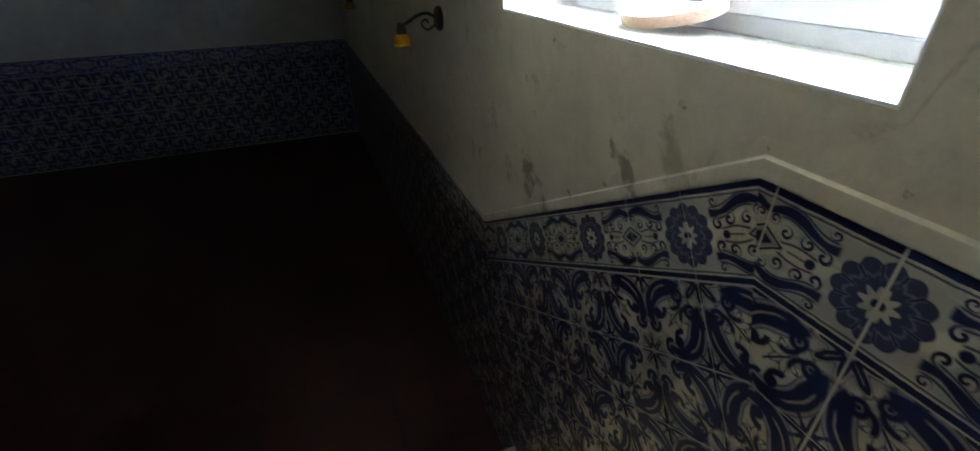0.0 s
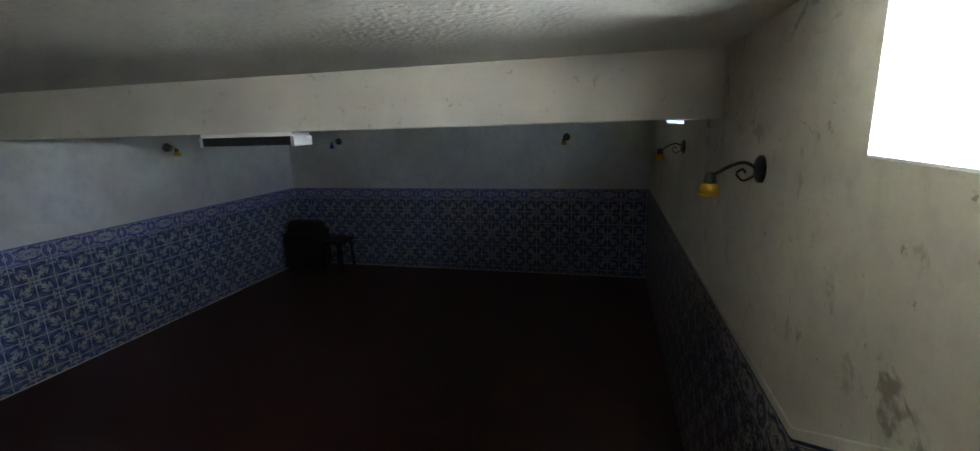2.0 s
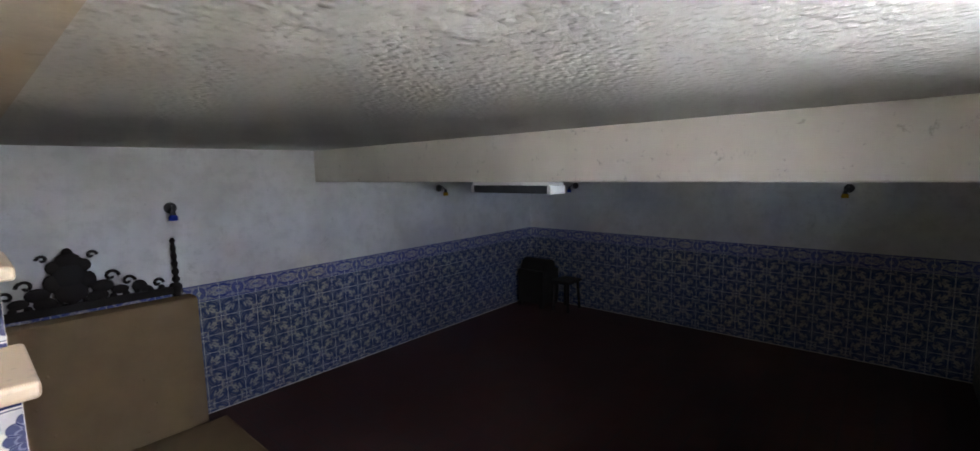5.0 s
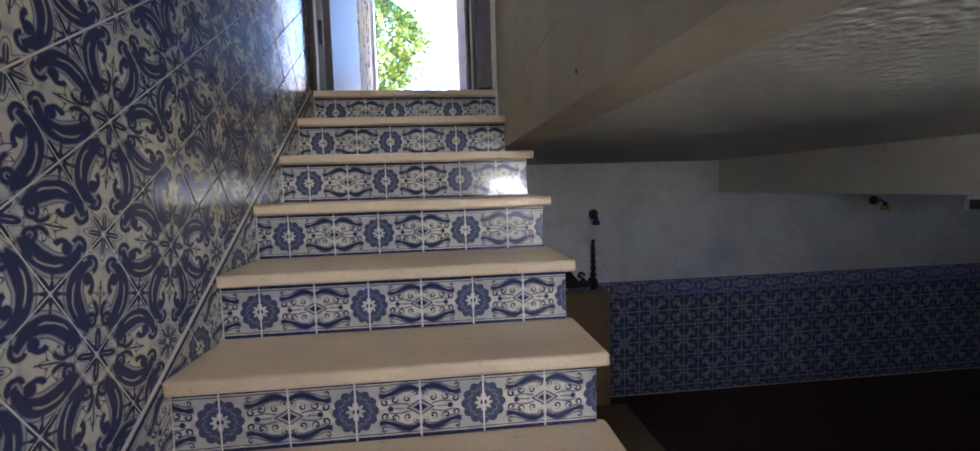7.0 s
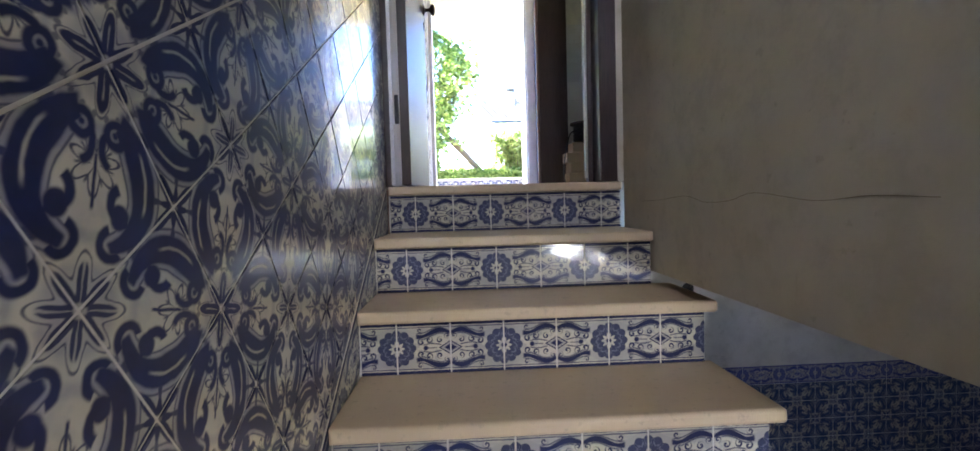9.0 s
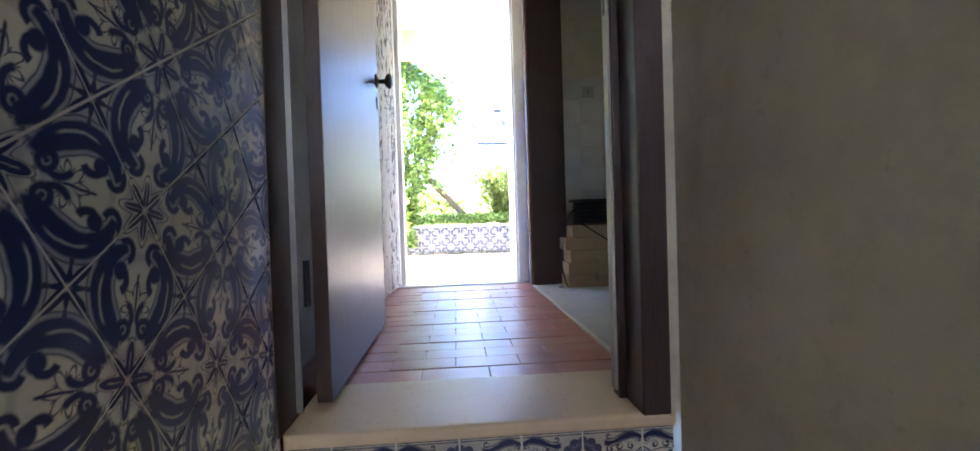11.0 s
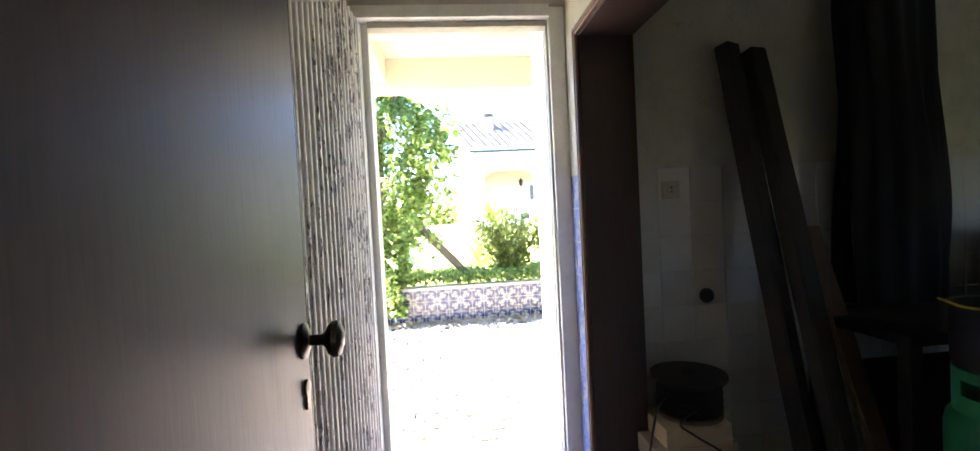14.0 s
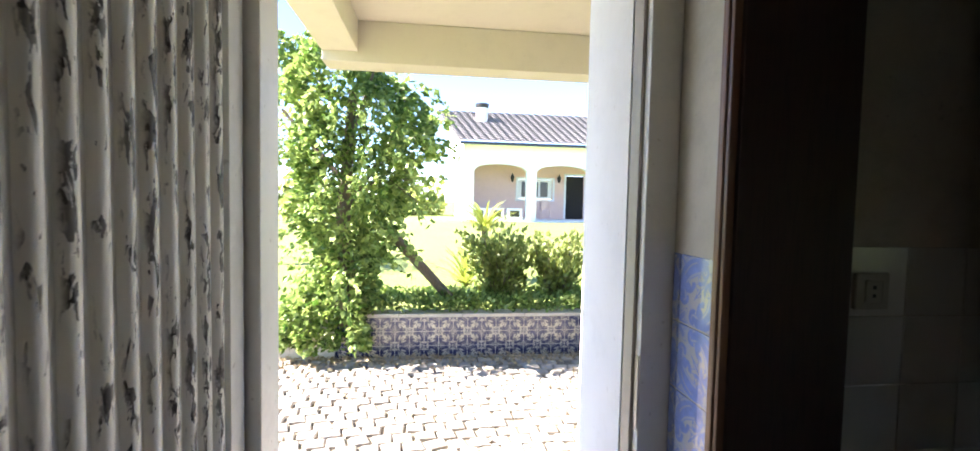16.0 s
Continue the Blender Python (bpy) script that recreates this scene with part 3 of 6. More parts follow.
solid("ceiling_basement", boxes((0.876, E_X, S_Y, N_Y, CEIL_Z, -0.22), (0.0, 0.872, 0.32, N_Y, CEIL_Z, -0.22)), STUCCO, "rough stucco basement ceiling", "ceiling", "structure")
solid("ceiling_beam", boxes((3.07, 3.36, S_Y, N_Y, -0.58, CEIL_Z + 0.002), bevel=0.006), PALE_CONCRETE, "plastered concrete ceiling beam", "beam", "structure")
well = solid("wall_stairwell", boxes((0.872, 1.0, S_Y, -0.0, CEIL_Z - 0.004, 2.6)), PLASTER_WELL, "cream plaster stairwell wall with a crack", "wall", "structure")
solid("ceiling_stairwell", boxes((-0.25, 1.0, S_Y - 0.25, 0.0, 2.6, 2.75)), PLASTER_HALL, "plain stairwell ceiling", "ceiling", "structure")
# hairline crack in the stairwell wall
cord("wall_crack", [(0.8715, y, z + 0.003 * math.sin(61 * y)) for y, z in ((-0.18, -0.079), (-0.34, -0.071), (-0.49, -0.069), (-0.59, -0.086), (-0.70, -0.083), (-0.79, -0.068), (-0.95, -0.080), (-1.06, -0.074), (-1.16, -0.078))], 0.0005, CRACK, well)
# old plug hole with a nail in the stairwell wall
part("plug_hole", add_lathe(bmesh.new(), [(0.0, 0.0), (0.007, 0.0), (0.006, -0.002), (0.0, -0.002)], (0.8715, -1.308, -0.239), 10, "X"), CRACK, well, "dark plug hole")
part("nail", add_rod(bmesh.new(), (0.872, -1.308, -0.243), (0.852, -1.309, -0.250), 0.0022, n=8), STEEL, well, "bent steel nail")

# ---- structure: hall, kitchen, outside shell ----
FACE_Y = 2.14
solid("floor_hall_base", boxes((-0.25, 0.869, 0.30, FACE_Y - 0.011, -0.2, -0.005)), RED_GROUT, "mortar bed under the hall tiles", "floor", "structure")
solid("floor_kitchen", boxes((0.882, 4.0, 0.12, FACE_Y, -0.2, 0.002)), CONCRETE, "dusty grey concrete floor", "floor", "structure")
solid("floor_edge_strip", boxes((0.869, 0.8815, 0.14, 1.97, -0.012, 0.004)), PALE_CONCRETE, "pale cement edge strip", "trim", "structure")
solid("wall_hall_west", boxes((-0.25, -0.11, 0.0, FACE_Y + 0.38, -0.2, 2.6)), PLASTER_HALL, "cream plaster hall wall", "wall", "structure")
solid("wall_hall_north", boxes((-0.11, -0.076, FACE_Y + 0.162, FACE_Y + 0.38, -0.2, 2.6), (-0.11, 0.876, FACE_Y, FACE_Y + 0.38, 2.10, 2.6), (0.876, 4.2, FACE_Y, FACE_Y + 0.38, -0.2, 2.6)), PLASTER_HALL, "cream plaster outer wall", "wall", "structure")
solid("wall_hall_east", boxes((0.875, 1.10, 0.121, 1.985, 1.93, 2.6), (0.875, 1.10, 1.985, FACE_Y, 0, 2.6)), PLASTER_HALL, "cream plaster wall beside the kitchen doorway", "wall", "structure")
solid("wall_stair_head", boxes((0.849, 3.18, 0.0, 0.12, -0.0, 2.6), (3.62, 4.2, 0.0, 0.12, -0.0, 2.6), (3.18, 3.62, 0.0, 0.12, -0.0, 1.03), (3.18, 3.62, 0.0, 0.12, 1.47, 2.6), (-0.03, 0.849, 0.0, 0.12, 2.052, 2.6), (-0.11, -0.051, 0.0, 0.12, 0.0, 2.6)), PLASTER_WELL, "cream plaster wall at the stair head", "wall", "structure")
solid("wall_kitchen_east", boxes((4.0, 4.2, 0.12, FACE_Y, -0.2, 2.6)), PLASTER_HALL, "plain kitchen wall", "wall", "structure")
solid("ceiling_hall", boxes((-0.25, 4.2, 0.0, FACE_Y + 0.38, 2.6, 2.75)), PLASTER_HALL, "plain hall ceiling", "ceiling", "structure")

# ---- windows ----
def basement_window(n, x0, x1, label, SILL=SILL, HEAD=HEAD):
    w = solid("window_%d" % n, boxes((x0, x1, S_Y - 0.25, S_Y - 0.001, SILL - 0.0045, SILL)), SILL_WHITE, label, "window", "structure")
    yo, yi = S_Y - 0.235, S_Y - 0.19
    part("window_frame", boxes((x0, x0 + 0.035, yo, yi, SILL, HEAD), (x1 - 0.035, x1, yo, yi, SILL, HEAD), (x0 + 0.035, x1 - 0.035, yo, yi, SILL, SILL + 0.03), (x0 + 0.035, x1 - 0.035, yo, yi, HEAD - 0.03, HEAD), bevel=0.003), WIN_WHITE, w)
    xm = (x0 + x1) / 2 - 0.03
    for a, b in ((x0 + 0.037, xm - 0.002), (xm + 0.002, x1 - 0.037)):
        s = part("sash", boxes((a, a + 0.045, yo + 0.008, yi + 0.012, SILL + 0.032, HEAD - 0.032), (b - 0.045, b, yo + 0.008, yi + 0.012, SILL + 0.032, HEAD - 0.032),
                               (a + 0.045, b - 0.045, yo + 0.008, yi + 0.012, SILL + 0.032, SILL + 0.075), (a + 0.045, b - 0.045, yo + 0.008, yi + 0.012, HEAD - 0.07, HEAD - 0.032), bevel=0.003), WIN_WHITE, w)
        p = part("pane", boxes((a + 0.045, b - 0.045, yo + 0.02, yo + 0.025, SILL + 0.075, HEAD - 0.07)), PANE, s)
        p.visible_shadow = False
    for z in (SILL + 0.10, HEAD - 0.09):
        part("hinge", add_rod(bmesh.new(), (x1 - 0.03, yi + 0.016, z - 0.025), (x1 - 0.03, yi + 0.016, z + 0.025), 0.008), WIN_WHITE, w, "white window hinge")
    for xx in (x0, x1):
        part("reveal", boxes((xx - 0.0005, xx + 0.003, S_Y - 0.19, S_Y - 0.0, SILL, HEAD)) if xx == x0 else boxes((xx - 0.003, xx + 0.0005, S_Y - 0.19, S_Y, SILL, HEAD)), SILL_WHITE, w)


basement_window(1, *W1, "small white two-leaf basement window with marble sill")
basement_window(2, *W2, "small white two-leaf basement window with marble sill", SILL + 0.04)
# window 3 is an unseen opening, added to let light onto the treads
basement_window(3, 0.12, 0.78, "white two-leaf window, unseen, added to light the stairwell", 0.93, 1.7)

# unseen window, added as a source of fill light for the kitchen
kw = solid("window_4", boxes((3.18, 3.22, 0.01, 0.06, 1.03, 1.47), (3.58, 3.62, 0.01, 0.06, 1.03, 1.47), (3.22, 3.58, 0.01, 0.06, 1.03, 1.07), (3.22, 3.58, 0.01, 0.06, 1.43, 1.47), bevel=0.003), WIN_WHITE, "small white window, unseen, added to light the kitchen", "window", "structure")
part("pane", boxes((3.22, 3.58, 0.03, 0.034, 1.07, 1.43)), PANE, kw).visible_shadow = False

# ---- stairs ----
NOSE = [0.0, -0.288, -0.532, -0.798, -1.065, -1.316, -1.58, -1.82, -2.06, -2.30]
RISE = 0.17


def tread_mesh(x1, y, yb, z):
    bm = boxes((0.004, x1, y, yb, z - 0.032, z))
    es = [e for e in bm.edges if all(abs(v.co.y - y) < 1e-4 for v in e.verts) or all(abs(v.co.x - x1) < 1e-4 for v in e.verts)]
    bmesh.ops.bevel(bm, geom=es, offset=0.009, segments=3, affect="EDGES", profile=0.5)
    return bm


stair = thing("staircase", (0, 0, 0), "tiled staircase with worn limestone treads", "stairs")
body_rows = []
for i, y in enumerate(NOSE):
    z = -i * RISE
    x1 = 0.868 if i < 2 else 0.938
    yb = 0.30 if i == 0 else NOSE[i - 1] + 0.035
    part("tread", tread_mesh(x1, y, yb, z), LIMESTONE, stair)
    if i + 1 < len(NOSE) + 1:
        body_rows.append((0.0, x1 - 0.025, y + 0.028, yb - 0.008 if i else 0.3, z - RISE, z - 0.032))
for row in (*body_rows, (0.0, 0.90, S_Y, -2.27, ROOM_Z, LAND_Z - 0.032), (0.0, 0.9, -2.27, -1.80, ROOM_Z, -1.72), (0.0, 0.90, -1.80, -1.30, ROOM_Z, -1.42), (0.0, 0.90, -1.27, -0.76, -1.6, -1.03), (0, 0.86, -0.75, -0.24, -1.2, -0.70), (0, 0.85, -0.23, 0.3, -0.8, -0.21)):
    part("stair_block", boxes(row), GROUT, stair)
part("landing", boxes((0.004, 0.96, S_Y + 0.002, -2.272, LAND_Z - 0.032, LAND_Z), bevel=0.006), LIMESTONE, stair)
for k in range(1, 4):
    z = LAND_Z - 0.1775 * k
    part("tread", boxes((0.90 + 0.27 * (k - 1), 0.96 + 0.27 * k, S_Y + 0.002, -2.08, z - 0.032, z), bevel=0.006), LIMESTONE, stair)
    part("riser_block", boxes((0.9 + 0.27 * (k - 1), 0.93 + 0.27 * k, S_Y + 0.002, -2.10, ROOM_Z, z - 0.032)), GROUT, stair)


# ---- azulejo tiling ----
def clip(poly, planes):
    """Cut a flat polygon [(x, y)] by half planes a*x + b*y <= c."""
    for a, b, c in planes:
        out = []
        for p, q in zip(poly, poly[1:] + poly[:1]):
            dp, dq = a * p[0] + b * p[1] - c, a * q[0] + b * q[1] - c
            if dp <= 0:
                out.append(p)
            if (dp < 0 < dq) or (dq < 0 < dp):
                s = dp / (dp - dq)
                out.append((p[0] + s * (q[0] - p[0]), p[1] + s * (q[1] - p[1])))
        poly = out
        if len(poly) < 3:
            return []
    return poly


def tile_mesh(poly, uvs, to3, depth, material):
    """A flat tile of the given outline, standing depth proud of its wall."""
    n = len(poly)
    vs = [to3(x, y, depth) for x, y in poly] + [to3(x, y, 0.0005) for x, y in poly]
    faces = [tuple(range(n))] + [(i, (i + 1) % n, n + (i + 1) % n, n + i) for i in range(n)]
    me = bpy.data.meshes.new("tile")
    me.from_pydata(vs, [], faces)
    uv = me.uv_layers.new(name="uv")
    loops = [uvs[i] for i in range(n)]
    for i in range(n):
        loops += [uvs[i], uvs[(i + 1) % n], uvs[(i + 1) % n], uvs[i]]
    for l, c in zip(uv.data, loops):
        l.uv = c
    me.materials.append(material)
    return me


def lay_tiles(parent, to3, planes, origin, turn, cols, rows, size, kind, flip=False, single=True, gap=0.0042):
    """Lay tiles on a grid turned by turn degrees, cut by planes. kind(row) tells the material. Whole tiles share their meshes."""
    ca, sa = math.cos(radians(turn)), math.sin(radians(turn))
    shared, joined = {}, {}
    for j in rows:
        for i in cols:
            material = kind(j)
            raw = [(i * size + gap / 2, j * size + gap / 2), ((i + 1) * size - gap / 2, j * size + gap / 2), ((i + 1) * size - gap / 2, (j + 1) * size - gap / 2), (i * size + gap / 2, (j + 1) * size - gap / 2)]
            flat = [(origin[0] + ca * x - sa * y, origin[1] + sa * x + ca * y) for x, y in raw]
            cut = clip(flat, planes)
            if not cut:
                continue
            area = 0.5 * abs(sum(p[0] * q[1] - q[0] * p[1] for p, q in zip(cut, cut[1:] + cut[:1])))
            if area < 0.0004:
                continue

            def uv(p):
                x, y = p[0] - origin[0], p[1] - origin[1]
                u, v = (ca * x + sa * y) / size - i, (-sa * x + ca * y) / size - j
                if i % 2:
                    u = 1 - u
                if material in (SCROLL, SCROLL_BLUE, SCROLL_DAYLIT) and j % 2:
                    v = 1 - v
                return u, v
            lift = 0.0018 + 0.0010 * ((i * 7 + j * 13) % 5) / 5
            if single:
                if abs(area - (size - gap) ** 2) < 1e-6:
                    key = (i % 2, j % 2, material.name)
                    c0 = flat[0]
                    if key not in shared:
                        base = to3(c0[0], c0[1], 0.0)
                        shared[key] = tile_mesh(cut, [uv(p) for p in cut], lambda x, y, d: to3(x, y, d * lift) - base, 1.0, material)
                    ob = new("tile", shared[key])
                    ob.location = to3(c0[0], c0[1], 0.0)
                else:
                    ob = new("tile", tile_mesh(cut, [uv(p) for p in cut], lambda x, y, d: to3(x, y, d * lift), 1.0, material))
                ob.parent = parent
            else:
                vs, fs, us = joined.setdefault(material, ([], [], []))
                k, n = len(vs), len(cut)
                vs += [to3(x, y, lift) for x, y in cut] + [to3(x, y, 0.0005) for x, y in cut]
                fs += [tuple(k + q for q in range(n))] + [(k + q, k + (q + 1) % n, k + n + (q + 1) % n, k + n + q) for q in range(n)]
                ring = [uv(p) for p in cut]
                us += ring
                for q in range(n):
                    us += [ring[q], ring[(q + 1) % n], ring[(q + 1) % n], ring[q]]
    for material, (vs, fs, us) in joined.items():
        me = bpy.data.meshes.new("tiles_far")
        me.from_pydata(vs, [], fs)
        uvl = me.uv_layers.new(name="uv")
        for l, c in zip(uvl.data, us):
            l.uv = c
        me.materials.append(material)
        ob = new("tiles_far", me)
        ob.parent = parent
        tagged(ob, kind="stuff")


def dado_kind(top, a=None, b=None): return lambda j: (a or BORDER) if j >= top else (b or SCROLL)

# ---- ground outside ----
G_Z, PL_Y = -0.07, 5.77


def ground_height(x, y):
    if y < -3:
        return -1.1
    if y < 2.6:
        return -0.4
    if y < PL_Y + 0.05:
        return G_Z - 0.02
    return min(0.24 + 0.025 * (y - PL_Y), 0.6) + 0.04 * noise.noise(Vector((x * 0.5, y * 0.5, 0)))


xs = [-400, -120, -40, -14] + [-8 + 0.8 * i for i in range(26)] + [16, 24, 40, 120, 400]
ys = [-300, -60, -14, -3.26, 2.5, 2.61, 4, 5.5, PL_Y + 0.02, PL_Y + 0.06] + [PL_Y + 0.7 + 0.8 * i for i in range(20)] + [26, 34, 60, 150, 600]
gv = [(x, y, ground_height(x, y)) for y in ys for x in xs]
gf = []
for j in range(len(ys) - 1):
    for i in range(len(xs) - 1):
        cx, cy = (xs[i] + xs[i + 1]) / 2, (ys[j] + ys[j + 1]) / 2
        if -3.26 < cy < 2.5 and -0.5 < cx < 6.9:
            continue
        n = len(xs)
        gf.append((j * n + i, j * n + i + 1, (j + 1) * n + i + 1, (j + 1) * n + i))
gm = bpy.data.meshes.new("ground")
gm.from_pydata(gv, [], gf)
gm.materials.append(GRASS)
tagged(new("ground", gm), "rough green lawn reaching the distance", "lawn", "", "structure")
pavement = solid("pavement", boxes((-6, 9, 2.66, PL_Y - 0.002, G_Z - 0.25, G_Z - 0.008)), SAND, "cobbled courtyard in pale stone", "pavement", "structure")
solid("door_step", boxes((-0.3, 1.3, FACE_Y + 0.381, 2.655, -0.3, -0.02), bevel=0.006), SILL_WHITE, "white stone door step", "step", "structure")
planter = solid("planter_wall", boxes((-1.25, -0.555, PL_Y, PL_Y + 0.16, G_Z - 0.1, 0.30), (-0.552, 5.5, PL_Y, PL_Y + 0.16, G_Z - 0.1, 0.325)), PALE_CONCRETE, "low garden wall faced with blue and white tiles", "garden wall", "structure")
for k in range(10):
    part("coping", boxes((-0.56 + 0.62 * k, 0.055 + 0.62 * k, PL_Y - 0.012, PL_Y + 0.18, 0.327, 0.358), bevel=0.006), TERRA if k % 4 == 9 else PALE_CONCRETE, planter)
solid("porch_roof", boxes((-0.42, 5, FACE_Y + 0.381, 4.92, 2.72, 2.9)), PORCH_CREAM, "cream porch ceiling slab", "porch", "structure")
solid("porch_beam", boxes((-0.42, 5, 4.66, 4.90, 2.43, 2.719), (-0.42, -0.17, FACE_Y + 0.381, 4.659, 2.50, 2.719), bevel=0.006), PORCH_CREAM, "cream porch edge beam", "beam", "structure")
solid("porch_post", boxes((3.6, 3.85, 4.67, 4.89, G_Z, 2.43), bevel=0.006), PORCH_CREAM, "cream porch post", "post", "structure")
solid("house_upper_walls", boxes((-0.5, -0.251, -3.25, FACE_Y + 0.38, -0.5, 3.2), (4.201, 7, 0.0, FACE_Y + 0.38, -0.5, 3.2)), EXT_WHITE, "white outer house walls", "wall", "structure")

# ---- stair-head door and frame ----
fr = tagged(new("door_frame_1", mesh_of("door_frame_1", boxes((-0.05, 0.003, -0.012, 0.135, 0.0, 2.05), bevel=0.004), FRAME_WOOD)), "dark brown wooden door frame at the stair head", "door frame", "", "structure")
part("jamb", boxes((0.782, 0.846, -0.012, 0.09, 0.001, 2.05), bevel=0.004), FRAME_WOOD, fr)
part("jamb", boxes((0.765, 0.848, 0.0905, 0.135, 0.001, 2.05), bevel=0.003), FRAME_WOOD, fr)
part("head", boxes((0.004, 0.781, -0.012, 0.135, 1.985, 2.05), bevel=0.004), FRAME_WOOD, fr)
part("strike_strip", boxes((0.758, 0.7645, 0.098, 0.128, 0.02, 1.98)), RUSTY, fr, "painted metal strike strip")
for z in (0.93, 1.05, 1.17):
    part("strike_slot", boxes((0.7565, 0.7585, 0.106, 0.120, z, z + 0.05)), IRON, fr)
# bright strip imitates daylight showing through the hinge gap beside the leaf
part("hinge_gap_light", boxes((0.004, 0.017, 0.095, 0.104, 0.01, 1.97)), STEEL, fr, "grey metal strip standing for light through the hinge gap")
for z in (0.25, 1.0, 1.72):
    part("hinge", add_rod(bmesh.new(), (0.026, 0.132, z), (0.026, 0.132, z + 0.11), 0.008), IRON, fr)

door = thing("interior_door", (0.054, 0.145, 0.012), "open dark varnished flush wooden door", "door")
part("door_panel", boxes((-0.018, 0.018, 0.0, 0.854, 0, 2.0), bevel=0.003), DOOR_WOOD, door)
part("edge_strip", boxes((-0.0175, 0.0175, 0.8545, 0.860, 0.0, 2.0)), FRAME_WOOD, door)
for s in (1, -1):
    kb = bmesh.new()
    prof = [(0.0, 0.0), (0.030, 0.0), (0.030, 0.004), (0.022, 0.008), (0.009, 0.012), (0.009, 0.032), (0.014, 0.038), (0.026, 0.044), (0.031, 0.052), (0.029, 0.060), (0.016, 0.066), (0.0, 0.067)]
    add_lathe(kb, [(r, s * h) for r, h in prof], (s * 0.0182, 0.822, 1.015), 20, "X")
    part("knob", kb, BRASS, door, "dark bronze turned door knob", True)
    kh = add_lathe(bmesh.new(), [(0.0, 0), (0.014, 0), (0.014, s * 0.005), (0.0, s * 0.006)], (s * 0.0182, 0.822, 0.935), 14, "X")
    part("escutcheon", add_box(kh, s * 0.018 - 0.004, s * 0.018 + 0.004, 0.816, 0.828, 0.900, 0.935), BRASS, door, "dark bronze keyhole plate")
part("latch_plate", boxes((-0.008, 0.008, 0.8602, 0.862, 0.90, 1.06)), STEEL, door)

# ---- outer door ----
ofr = tagged(new("door_frame_2", mesh_of("door_frame_2", boxes((-0.109, 0.034, 2.19, 2.30, 0, 2.10), bevel=0.004), FRAME_WHITE)), "cream painted outer door frame with worn edges", "door frame", "", "structure")
part("jamb", boxes((0.806, 0.8755, 2.158, 2.23, 0.001, 2.10), bevel=0.004), FRAME_WHITE, ofr)
part("rebate", boxes((0.797, 0.8055, 2.18, 2.225, 0.001, 2.05), bevel=0.002), RUSTY, ofr, "bare worn strip of the door rebate")
part("head", boxes((-0.10, 0.8055, 2.128, 2.25, 2.048, 2.10), bevel=0.004), FRAME_WHITE, ofr)
part("head_stop", boxes((0.0345, 0.7965, 2.17, 2.235, 2.022, 2.0475), bevel=0.002), RUSTY, ofr, "bare worn strip of the door head")
part("strike", boxes((0.8035, 0.8055, 2.161, 2.178, 0.98, 1.14)), STEEL, ofr, "metal strike plate")
part("outer_reveal", boxes((0.796, 0.8755, 2.231, FACE_Y + 0.38, 0.0, 2.10), (-0.075, -0.055, 2.303, FACE_Y + 0.38, 0.0, 2.10)), EXT_WHITE, ofr)
solid("door_sill", boxes((-0.054, 0.795, 2.13, FACE_Y + 0.38, -0.2, 0.004), bevel=0.003), SILL_WHITE, "white stone threshold", "threshold", "structure")

od = thing("outer_door", (-0.020, 2.185, 0.012), "open white ribbed wooden outer door with badly peeling paint", "door", turn=176.9)
# leaf lies along +y of its own frame, its ribbed face to -x there
part("door_panel", boxes((-0.012, 0.018, 0.0, 0.86, 0.0, 2.03), bevel=0.002), PEELED, od)
part("stile", boxes((-0.026, -0.0125, 0.0, 0.055, 0.0, 2.03), bevel=0.002), FRAME_WHITE, od)
rib = bmesh.new()
n = 7
pts = [(-0.0125 - 0.0125 * math.sin(math.pi * i / (n - 1)) ** 0.4, -0.0145 + 0.029 * i / (n - 1)) for i in range(n)]
lo = [rib.verts.new((x, y, 0.0)) for x, y in pts]
hi = [rib.verts.new((x, y, 2.03)) for x, y in pts]
for i in range(n - 1):
    rib.faces.new((lo[i], lo[i + 1], hi[i + 1], hi[i]))
rib.faces.new(lo)
rib.faces.new(hi[::-1])
rib_me = mesh_of("rib", rib, PEELED, True)
for i in range(18):
    ob = new("rib", rib_me)
    ob.parent, ob.location = od, (0, 0.079 + 0.0447 * i, 0)
    if ob.location.y > 0.85:
        bpy.data.objects.remove(ob)
lk = add_lathe(bmesh.new(), [(0.0, 0.0), (0.017, 0.0), (0.017, -0.008), (0.010, -0.011), (0.0, -0.011)], (-0.0242, 0.836, 1.05), 16, "X")
part("lock_cylinder", lk, STEEL, od, "round steel lock cylinder", True)

# ---- kitchen doorway casing ----
kc = tagged(new("door_frame_3", mesh_of("door_frame_3", boxes((0.876, 1.099, 1.965, 1.984, 0.003, 1.91), bevel=0.002), FRAME_WOOD)), "dark brown lined kitchen doorway with moulded casing", "door frame", "", "structure")
part("head_lining", boxes((0.876, 1.099, 0.137, 1.9645, 1.90, 1.928), bevel=0.002), FRAME_WOOD, kc)
part("jamb_lining", boxes((0.876, 1.099, 0.122, 0.136, 0.003, 1.899), bevel=0.002), FRAME_WOOD, kc)
